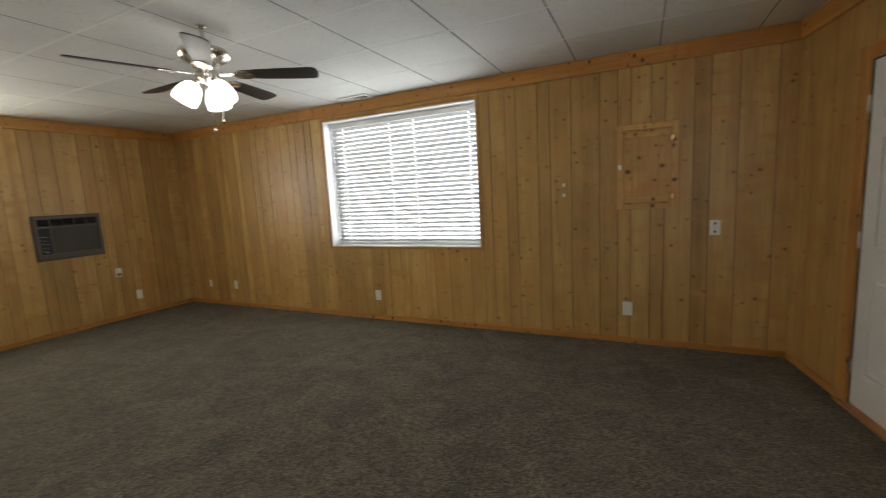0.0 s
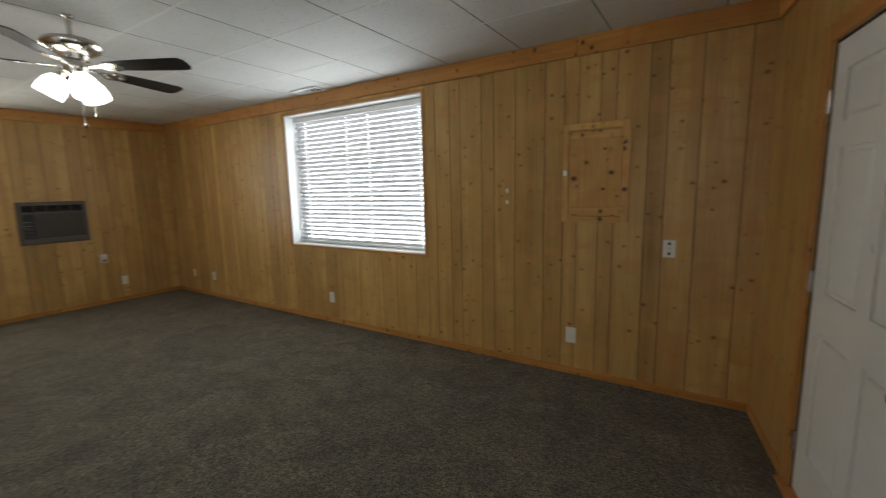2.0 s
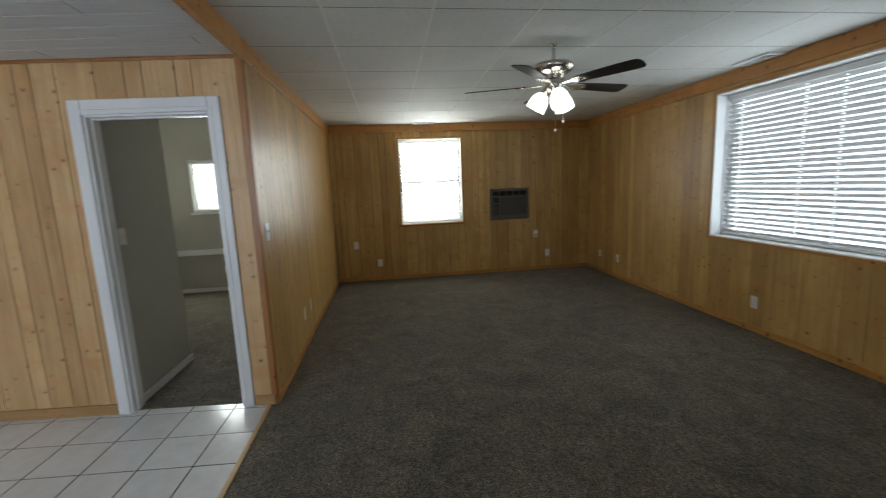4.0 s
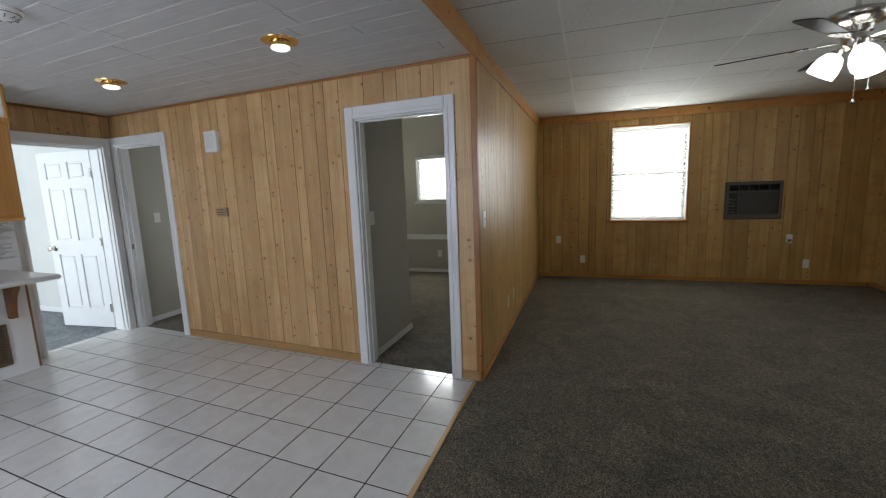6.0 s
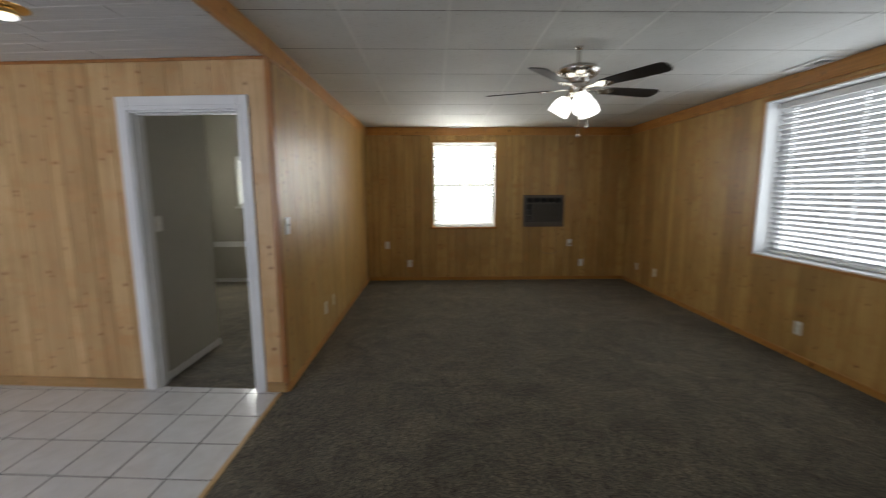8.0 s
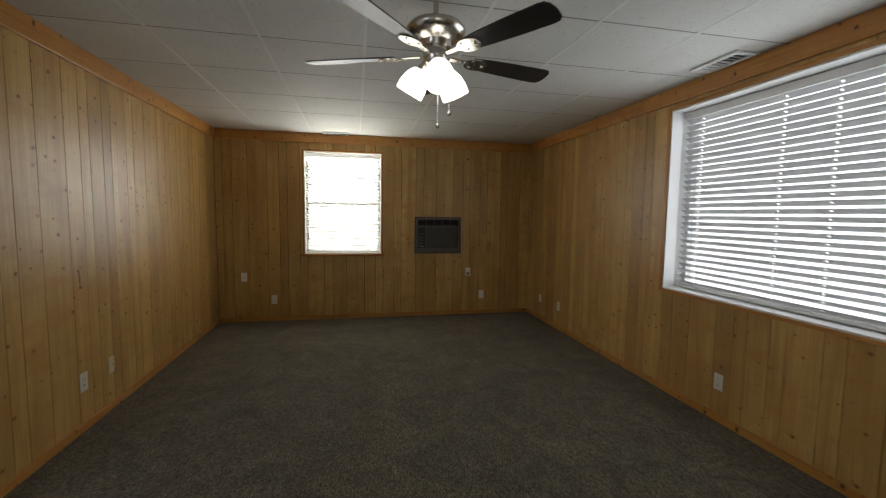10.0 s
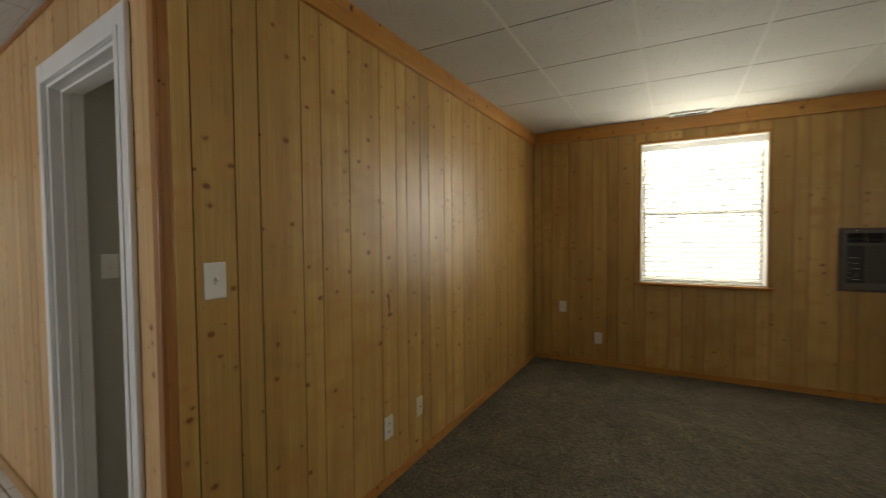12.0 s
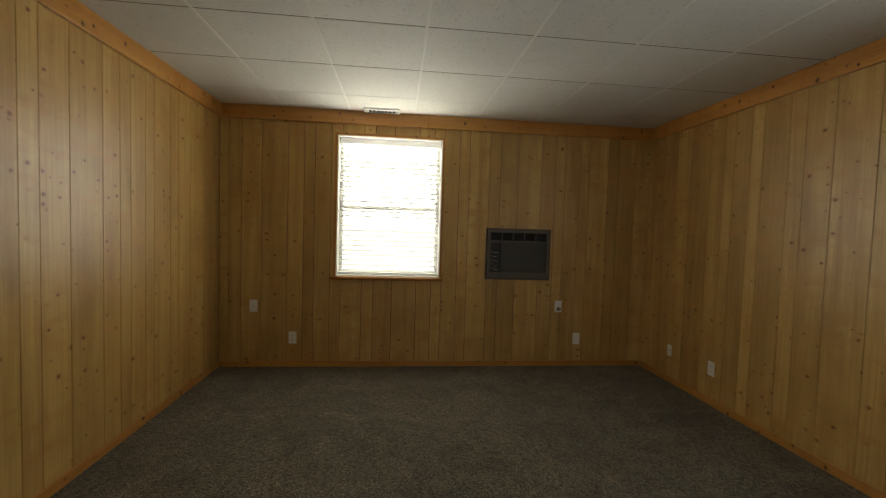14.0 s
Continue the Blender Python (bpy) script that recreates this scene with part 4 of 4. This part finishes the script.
def doorway(name, frame_m, hole, thick, label, white, wide=0.082, left=None):
    """A cased opening with painted lining and stops."""
    s0, s1, z0, z1 = hole
    o = thing(name, frame_m, label, "doorway", "", "structure")
    l = 0.018
    part("jamb", bx(bmesh.new(), (s0, -thick - 0.01, 0), (s0 + l, 0.012, z1), 0.002), white, o)
    part("jamb", bx(bmesh.new(), (s1 - l, -thick - 0.01, 0), (s1, 0.012, z1), 0.002), white, o)
    part("head_jamb", bx(bmesh.new(), (s0 + l, -thick - 0.01, z1 - l), (s1 - l, 0.012, z1), 0.002), white, o)
    part("stop", bx(bmesh.new(), (s0 + l, -0.062, 0), (s0 + l + 0.011, -0.03, z1 - l), 0.002), white, o)
    part("stop", bx(bmesh.new(), (s1 - l - 0.011, -0.062, 0), (s1 - l, -0.03, z1 - l), 0.002), white, o)
    part("head_stop", bx(bmesh.new(), (s0 + l + 0.011, -0.062, z1 - l - 0.011), (s1 - l - 0.011, -0.03, z1 - l), 0.002), white, o)
    a, b, t = s0 + 0.006 - wide, s1 - 0.006 + (left or wide), z1 - 0.006 + 0.092
    for n, lo, hi in (("casing", (a, 0.0072, 0), (s0 + 0.006, 0.026, t)), ("casing", (s1 - 0.006, 0.0072, 0), (b, 0.026, t)), ("head_casing", (s0 + 0.006, 0.0072, z1 - 0.006), (s1 - 0.006, 0.0255, t))):
        part(n, bx(bmesh.new(), lo, hi, 0.006, 2), white, o)
    for n, lo, hi in (("casing_bead", (s0 + 0.006 - 0.03, 0.026, 0), (s0 + 0.004, 0.031, z1 + 0.02)), ("casing_bead", (s1 - 0.004, 0.026, 0), (s1 + 0.024, 0.031, z1 + 0.02)), ("casing_bead", (s0 + 0.004, 0.0255, z1 - 0.004), (s1 - 0.004, 0.0305, z1 + 0.024))):
        part(n, bx(bmesh.new(), lo, hi, 0.002), white, o)
    return o


dw1 = doorway("doorway_1", KITCH, D1, 0.10, "white cased doorway without a door, carpet beyond", WHITE, 0.076, 0.08)
part("strike_plate", bx(bmesh.new(), (D1[1] - 0.021, -0.03, 0.90), (D1[1] - 0.0175, 0.0, 0.96)), PLASTIC, dw1)
dw2 = doorway("doorway_2", KITCH, D2, 0.10, "narrow white cased doorway to a grey room", WHITE, 0.076, 0.09)
part("strike_plate", bx(bmesh.new(), (D2[1] - 0.021, -0.03, 0.90), (D2[1] - 0.0175, 0.0, 0.96)), NICKEL, dw2)
dw3 = doorway("doorway_3", BACK, D3, 0.17, "white cased doorway with its door swung open", WHITE, 0.076)

door_b = thing("door_2", BACK @ Matrix.Translation((D3[0] + 0.022, -0.185, 0)) @ Matrix.Rotation(radians(-84), 4, "Z"), "open white six-panel door swung into a bright room", "door", "", "structure")
leaf_b = leaf(door_b, 0.0, 0.75, 0.02, 1.99, -0.036, 0.0, WHITE, ((0.24, 0.86), (1.02, 1.60), (1.70, 1.88)))
knob(leaf_b, 0.69, 0.93, 0.0)
for z in (0.25, 1.0, 1.75):
    hinge(leaf_b, 0.0, z, 0.002)

# chime box and bare thermostat plate
o = thing("door_chime", KITCH @ Matrix.Translation((2.565, 0.0072, 1.856)), "white ribbed door chime box on the pine wall", "door chime")
part("body", bx(bmesh.new(), (-0.08, 0, 0), (0.08, 0.045, 0.195), 0.008, 3), PLASTIC, o)
for i in range(4):
    part("rib", bx(bmesh.new(), (-0.045 + i * 0.03 - 0.005, 0.044, 0.03), (-0.045 + i * 0.03 + 0.005, 0.049, 0.165), 0.002), PLASTIC, o)
o = thing("thermostat_plate", KITCH @ Matrix.Translation((2.54, 0.0072, 1.258)), "bare brass thermostat plate with loose wires", "thermostat")
part("back_plate", bx(bmesh.new(), (-0.065, 0, 0.0), (0.065, 0.026, 0.085), 0.003), THERMO, o)
for i in range(3):
    part("terminal_strip", bx(bmesh.new(), (-0.075 + 0.01 * i, 0.026, 0.014 + 0.024 * i), (0.06 + 0.006 * i, 0.036, 0.022 + 0.024 * i), 0.002), BRASS, o)
part("loose_wire", tube(bmesh.new(), (-0.05, 0.030, 0.09), (0.075, 0.040, 0.035), 0.0025, n=6), CORD, o)


def downlight(x, y):
    o = thing("ceiling_downlight", pose(x, y, KITCHEN_HIGH), "lit recessed lamp with polished brass trim", "ceiling light", "kitchen downlights")
    part("trim_ring", lathe(bmesh.new(), [(0.0, 0.002), (0.105, 0.0), (0.104, -0.004), (0.085, -0.010), (0.062, -0.014), (0.0, -0.012)], 36), BRASS, o, "", True)
    part("lamp_collar", lathe(bmesh.new(), [(0.060, -0.010), (0.062, -0.022), (0.060, -0.036), (0.054, -0.037), (0.0, -0.034)], 32), BRASS, o, "", True)
    part("lamp_lens", lathe(bmesh.new(), [(0.0, -0.035), (0.053, -0.035), (0.052, -0.046), (0.037, -0.053), (0.0, -0.055)], 32), LENS, o, "lit frosted lens", True)
    return o


downlight(0.70, -0.98)
downlight(0.53, -2.69)
o = thing("smoke_detector", pose(1.56, -1.82, KITCHEN_HIGH), "round white smoke detector on the plank ceiling", "smoke detector")
part("base", lathe(bmesh.new(), [(0.0, 0.002), (0.075, 0.0), (0.075, -0.012), (0.0, -0.012)], 32), PLASTIC, o, "", True)
part("cover", lathe(bmesh.new(), [(0.066, -0.012), (0.066, -0.024), (0.055, -0.036), (0.03, -0.042), (0.0, -0.043)], 32), PLASTIC, o, "", True)
part("vent_ring", lathe(bmesh.new(), [(0.0, -0.026), (0.0664, -0.026), (0.0664, -0.0235), (0.0, -0.0235)], 32), SLOT, o)
for i in range(10):
    bm = bmesh.new()
    bx(bm, (0.030, -0.0022, -0.0425), (0.058, 0.0022, -0.0335))
    bmesh.ops.transform(bm, matrix=Matrix.Rotation(radians(36 * i), 4, "Z"), verts=bm.verts)
    part("vent_slot", bm, GREY_PLASTIC, o)

o = thing("plaster_chip", pose(1.72, -1.634, 0.0, 0, 0, 25), "small broken white plaster chip lying on the floor tiles", "debris")
bm = bmesh.new()
bmesh.ops.create_icosphere(bm, subdivisions=2, radius=1.0, matrix=Matrix.Translation((0, 0, 0.004)) @ Matrix.Diagonal((0.020, 0.008, 0.0042, 1)))
rnd = random.Random(11)
for v in bm.verts:
    v.co.x += rnd.uniform(-0.002, 0.002)
    v.co.y += rnd.uniform(-0.0015, 0.0015)
part("chip", bm, PALE_WALL, o)

# kitchen bar end: low wall, counter, cabinet
bm = bmesh.new()
bx(bm, (0.0, -0.11, 0.0), (3.1, 0.0, KITCHEN_HIGH))
solid("wall_bar", bm, WHITE, "white painted end wall of the kitchen bar", "wall", "structure", PENIN)
board("bar_edge_trim", PENIN, (-0.014, -0.112, 0.02), (0.0, 0.010, 0.87), DARK_STRIP, "dark brown edge strip on the bar wall")
o = thing("bar_counter", PENIN, "grey-white laminate bar counter with rounded edge", "counter")
part("worktop", bx(bmesh.new(), (0.10, 0.0, 0.872), (2.9, 0.80, 0.912), 0.018, 4), COUNTER, o, "", True)
part("upstand", bx(bmesh.new(), (0.0, 0.0005, 0.912), (2.9, 0.02, 1.0), 0.004), COUNTER, o)
bm = bmesh.new()
prof = [(0.0, 0.87), (0.26, 0.87), (0.26, 0.82), (0.18, 0.78), (0.10, 0.68), (0.06, 0.55), (0.06, 0.50), (0.0, 0.50)]
f0, f1 = [bm.verts.new((0.10, d, z)) for d, z in prof], [bm.verts.new((0.145, d, z)) for d, z in prof]
bm.faces.new(f0)
bm.faces.new(f1[::-1])
for i in range(len(prof)):
    j = (i + 1) % len(prof)
    bm.faces.new((f0[i], f0[j], f1[j], f1[i]))
part("bracket", bm, DARK_STRIP, o, "curved dark oak bracket")
o = thing("return_air_grille", PENIN @ Matrix.Translation((0, 0.001, 0)), "tan louvred metal return grille low on bar wall", "vent")
bm = bmesh.new()
for a, b, lo, hi in boxes_round(0.17, 0.80, 0.11, 0.46, [(0.20, 0.77, 0.14, 0.43)]):
    bx(bm, (a, 0, lo), (b, 0.024, hi), 0.003)
part("frame", bm, VENT_BROWN, o)
part("backing", bx(bmesh.new(), (0.19, 0, 0.13), (0.78, 0.003, 0.44)), AC_DARK, o)
for i in range(11):
    bm = bmesh.new()
    bx(bm, (0.20, -0.0015, -0.011), (0.77, 0.0015, 0.011))
    bmesh.ops.transform(bm, matrix=pose(0, 0.012, 0.156 + i * 0.0265, 35, 0, 0), verts=bm.verts)
    part("louvre", bm, VENT_BROWN, o)
o = thing("wall_cabinet", PENIN, "honey oak wall cabinet with plain end panel", "cabinet")
part("body", bx(bmesh.new(), (0.10, 0.0, 1.335), (2.9, 0.43, 2.06), 0.003), OAK, o)
part("top_moulding", bx(bmesh.new(), (0.085, 0.0, 2.06), (2.9, 0.45, 2.095), 0.008, 2), OAK, o)
part("bottom_rail", bx(bmesh.new(), (0.095, 0.0, 1.322), (2.9, 0.436, 1.345), 0.003), OAK, o)
for i in range(4):
    a = 0.115 + i * 0.68
    d = part("cabinet_door", bx(bmesh.new(), (a, 0.43, 1.36), (a + 0.66, 0.449, 2.045), 0.005, 2), OAK, o)
o = thing("soffit", PENIN, "white soffit box above the cabinet with wood edging", "soffit")
part("soffit_panel", bx(bmesh.new(), (0.10, 0.0, 2.095), (2.9, 0.43, KITCHEN_HIGH - 0.002)), WHITE, o)
part("edge_strip", bx(bmesh.new(), (0.092, 0.0, KITCHEN_HIGH - 0.022), (2.9, 0.442, KITCHEN_HIGH - 0.003), 0.003), OAK, o)
part("corner_strip", bx(bmesh.new(), (0.092, 0.415, 2.095), (0.112, 0.442, KITCHEN_HIGH - 0.022), 0.003), OAK, o)
bs = solid("backsplash", bx(bmesh.new(), (0.0, 0.0, 1.0), (0.75, 0.004, 1.322)), COUNTER, "grey glass mosaic splashback above the counter", "backsplash", "structure", PENIN)
mos = [mesh_of("mosaic_tile", bx(bmesh.new(), (0.001, 0.004, 0.001), (l - 0.001, 0.010, 0.0149), 0.001), MOSAIC) for l in (0.05, 0.08, 0.115)]
rnd = random.Random(7)
for r in range(20):
    s = -rnd.random() * 0.06
    while s < 0.62:
        k = rnd.randrange(3)
        l = (0.05, 0.08, 0.115)[k]
        if s >= 0.0:
            q = new("mosaic_tile", mos[k])
            q.parent, q.location = bs, (s, 0, 1.0005 + r * 0.0160)
        s += l
plate(PENIN, 0.185, 1.14, 0.115, 0.116, "outlet", "white outlet plate on the mosaic splashback", None, 0.010)

# ---- rooms beyond the doorways ----
bm = bmesh.new()
ring = [(-4.0, -4.27), (-0.412, -4.27), (-0.074, -0.09), (-4.0, -0.09)]
lo, hi = [bm.verts.new((x, y, -0.06)) for x, y in ring], [bm.verts.new((x, y, 0.002)) for x, y in ring]
bm.faces.new(hi)
bm.faces.new(lo[::-1])
for i in range(4):
    bm.faces.new((lo[i], lo[(i + 1) % 4], hi[(i + 1) % 4], hi[i]))
solid("floor_bedroom", bm, CARPET, "brown-grey flecked carpet in the rooms beyond", "floor")
bm = bmesh.new()
bx(bm, (-3.9, -0.105, 0.0), (-0.09, -0.092, 2.85))
solid("wall_bedroom_north", bm, GREY_WALL, "plain grey painted bedroom wall", "wall")
bm = bmesh.new()
bx(bm, (-1.03, -1.16, 0.0), (-0.20, -1.0, 2.85))
bx(bm, (-3.9, -2.56, 0.0), (-0.26, -2.46, 2.85))
solid("wall_bedroom_south", bm, GREY_WALL, "grey painted stub wall and closet wall", "wall", "structure")
bm = bmesh.new()
for a, b, lo, hi in boxes_round(0.105, 2.46, 0.0, 2.85, [(1.30, 2.04, 1.22, 2.0)]):
    bx(bm, (a, 0.0, lo), (b, 0.012, hi))
solid("wall_bedroom_west", bm, GREY_WALL, "grey painted bedroom wall with small window", "wall", "structure", WEST)
bm = bmesh.new()
bx(bm, (-4.0, -2.56, 2.85), (-0.05, -0.09, 2.9))
bx(bm, (-0.2, -2.5, 2.5), (-0.05, -0.09, 2.85))
bx(bm, (-4.0, -4.4, 2.42), (-0.30, -2.56, 2.48))
solid("ceiling_bedroom", bm, PALE_WALL, "plain pale bedroom ceiling", "ceiling")
window("window_5", WEST, (1.30, 2.04, 1.22, 2.0), 0.07, WHITE, "small white bedroom window", (), False)
part("sill", bx(bmesh.new(), (1.27, 0.0, 1.19), (2.07, 0.035, 1.22), 0.004), WHITE, bpy.data.objects["window_5"])
blind(WEST, 1.315, 2.025, 1.234, 1.986, -0.03, 0.03, 25, (1.45, 1.9), "white mini blind, lowered and glowing", None, SUNLIT_SLAT)
lamp_window("daylight_bedroom", WEST, 1.33, 2.01, 1.25, 1.97, -0.04, B_POWER, (1.0, 0.97, 0.92))
board("chair_rail_bedroom", WEST, (0.106, 0.012, 0.575), (2.458, 0.03, 0.66), WHITE, "white painted chair rail", "trim")
board("baseboard_bedroom_west", WEST, (0.106, 0.012, 0.0), (2.458, 0.025, 0.06), WHITE, "white painted baseboard", "baseboard")
board("baseboard_bedroom_stub", SOUTH, (-1.03, -1.0, 0.0), (-0.21, -0.987, 0.06), WHITE, "white painted baseboard", "baseboard")
plate(WEST, 1.66, 0.33, 0.072, 0.116, "outlet", "white outlet below the chair rail", None, 0.012)
plate(SOUTH, -0.31, 1.22, 0.072, 0.116, "switch", "white toggle switch on the grey wall", None, -1.0)
bm = bmesh.new()
bx(bm, (-2.6, -4.23, 0.0), (-0.49, -4.12, 2.42))
solid("wall_small_room", bm, GREY_WALL, "plain grey walls of the small room", "wall")
# no window is known here: wall, window and lamp are added as light
SMALL = wall_frame(-2.5, 0, 1, 0)
wall("wall_small_room_west", SMALL, 2.56, 4.12, -0.05, 2.5, [(2.8, 3.7, 1.0, 2.0)], 0.10, GREY_WALL, "unseen grey wall with an added window")
window("added_window_7", SMALL, (2.8, 3.7, 1.0, 2.0), 0.06, WHITE, "small plain white window, unseen, added for light")
lamp_window("added_light_small_room", SMALL, 2.7, 3.8, 0.9, 2.1, 0.2, 42, (1.0, 0.97, 0.92))
board("baseboard_small_room", SOUTH, (-2.5, -4.12, 0.0), (-0.49, -4.107, 0.06), WHITE, "white painted baseboard", "baseboard")
plate(SOUTH, -0.745, 1.225, 0.072, 0.116, "switch", "white toggle switch on the grey wall", None, -4.12)

bm = bmesh.new()
bx(bm, (-1.5, -7.6, -0.06), (3.2, -4.278, -0.004))
solid("floor_bright_room", bm, CARPET_BLUE, "blue-grey carpet in the bright room", "floor")
bm = bmesh.new()
bx(bm, (-0.68, -6.3, 0.0), (-0.56, -4.28, 2.42))
bx(bm, (-1.5, -7.2, 0.0), (3.2, -7.06, 2.42))
bx(bm, (-1.5, -7.06, 0.0), (-1.4, -6.27, 2.42))
bx(bm, (-1.5, -6.27, 0.0), (-0.62, -6.17, 2.42))
solid("wall_bright_room", bm, PALE_WALL, "pale walls of the bright room", "wall")
bm = bmesh.new()
bx(bm, (-1.6, -7.3, 2.42), (3.3, -4.1, 2.48))
solid("ceiling_bright_room", bm, PALE_WALL, "plain pale ceiling", "ceiling")
# unseen east wall; its window and lamp are added to brighten this room
R_EAST = wall_frame(3.0, -7.06, -1, 0)
wall("wall_bright_east", R_EAST, 0.0, 2.9, -0.05, 2.5, [(0.5, 2.3, 0.7, 2.1)], 0.12, PALE_WALL, "unseen pale wall with an added window")
window("added_window_6", R_EAST, (0.5, 2.3, 0.7, 2.1), 0.08, WHITE, "large plain white window, unseen, added for light")
lamp_window("added_light_bright_room", R_EAST, 0.45, 2.35, 0.65, 2.15, 0.2, R_POWER, DAY)
for n, fr, lo, hi in (("baseboard_bright_room", SOUTH, (-0.56, -6.3, 0.0), (-0.545, -4.29, 0.075)), ("baseboard_bright_south", SOUTH, (-1.4, -7.06, 0.0), (3.0, -7.045, 0.075)), ("chair_rail_bright", SOUTH, (-1.4, -7.06, 0.80), (3.0, -7.04, 0.86))):
    board(n, fr, lo, hi, WHITE, "white painted trim", "trim")

# ---- outside: bright overcast distance behind the windows, ground and roof close the place ----


def backdrop(name, frame_m, s0, s1, z0, z1, out, colour, strength):
    m, nodes, links, b = material(name + "_haze", (0.8, 0.8, 0.8), 0.9)
    b.inputs["Emission Color"].default_value = (*colour, 1)
    b.inputs["Emission Strength"].default_value = strength
    solid(name, bx(bmesh.new(), (s0, -out - 0.02, z0), (s1, -out, z1)), m, "plain bright overcast distance outside the window", "backdrop", "structure", frame_m)


backdrop("backdrop_north", NORTH, -3.4, 4.4, -0.34, 3.8, 1.2, (0.93, 0.96, 1.0), 3.6)
backdrop("backdrop_west", WEST, -4.0, 4.0, 1.35, 3.8, 1.2, (1.0, 0.98, 0.94), 16.0)
backdrop("backdrop_west_ground", WEST, -4.0, 4.0, -0.34, 1.345, 1.2, (1.0, 0.97, 0.92), 3.0)
backdrop("backdrop_east", EAST, -6.0, 0.6, -0.34, 3.8, 1.2, (0.93, 0.96, 1.0), 4.0)

bm = bmesh.new()
bx(bm, (-400, -400, -0.5), (400, 400, -0.35))
solid("ground", bm, painted("dry_earth", (0.22, 0.19, 0.14), 0.9), "dry ground outside", "ground")
# unseen slab added over everything to block sun and sky light
bm = bmesh.new()
bx(bm, (-4.3, -7.6, 2.95), (4.9, 4.7, 3.05))
solid("roof", bm, GROUT, "unseen flat roof added to keep out sun and sky", "roof")

# ---- floor tiles ----
GX, GY, DU, DV = 0.5715, -0.597, Vector((0.3045, -0.003)), Vector((0.0208, 0.3005))
grout = solid("floor_kitchen", bx(bmesh.new(), (-0.5, -4.277, -0.06), (3.95, -0.035, -0.0018)), GROUT, "square glazed white floor tiles with dark grout", "floor")


def clip(poly, p, n):
    """The side of a polygon on which n points."""
    out = []
    for a, b in zip(poly, poly[1:] + poly[:1]):
        da, db = (a - p).dot(n), (b - p).dot(n)
        if da >= 0:
            out.append(a)
        if da * db < 0:
            out.append(a + (b - a) * (da / (da - db)))
    return out


def tile_mesh(poly):
    bm = bmesh.new()
    c = sum(poly, Vector((0, 0))) / len(poly)
    rings = []
    for inset, z in ((0.0, -0.006), (0.0, -0.0015), (0.0018, 0.0)):
        ring = []
        for p in poly:
            d = (c - p).normalized()
            ring.append(bm.verts.new((p.x + d.x * inset * 1.41, p.y + d.y * inset * 1.41, z)))
        rings.append(ring)
    for a, b in zip(rings, rings[1:]):
        for i in range(len(a)):
            bm.faces.new((a[i], a[(i + 1) % len(a)], b[(i + 1) % len(b)], b[i]))
    bm.faces.new(rings[-1])
    return mesh_of("floor_tile", bm, TILE)


hw = 0.5 - 0.0115
full = [DU * a + DV * b for a, b in ((-hw, -hw), (hw, -hw), (hw, hw), (-hw, hw))]
full_mesh = tile_mesh(full)
LIMITS = ((Vector((0, -0.056)), Vector((0, -1))), (Vector((-0.064, 0)), Vector((1, -0.08))), (Vector((-0.27, -4.275)), Vector((0, 1))), (Vector((3.85, 0)), Vector((-1, 0))))
for i in range(-5, 13):
    for j in range(-14, 3):
        c = Vector((GX, GY)) + DU * (i + 0.5) + DV * (j + 0.5)
        poly = [c + p for p in full]
        cut = poly
        for p, n in LIMITS:
            if cut:
                cut = clip(cut, p, n.normalized())
        if len(cut) < 3:
            continue
        area = abs(sum(a.x * b.y - b.x * a.y for a, b in zip(cut, cut[1:] + cut[:1]))) / 2
        if area < 0.002:
            continue
        whole = len(cut) == 4 and area > 0.98 * abs((DU * 2 * hw).cross(DV * 2 * hw))
        q = new("floor_tile", full_mesh if whole else tile_mesh([p - c for p in cut]))
        q.parent, q.location = grout, (c.x, c.y, 0.0)
        q.rotation_euler = (rnd.uniform(-0.0012, 0.0012), rnd.uniform(-0.0012, 0.0012), 0)
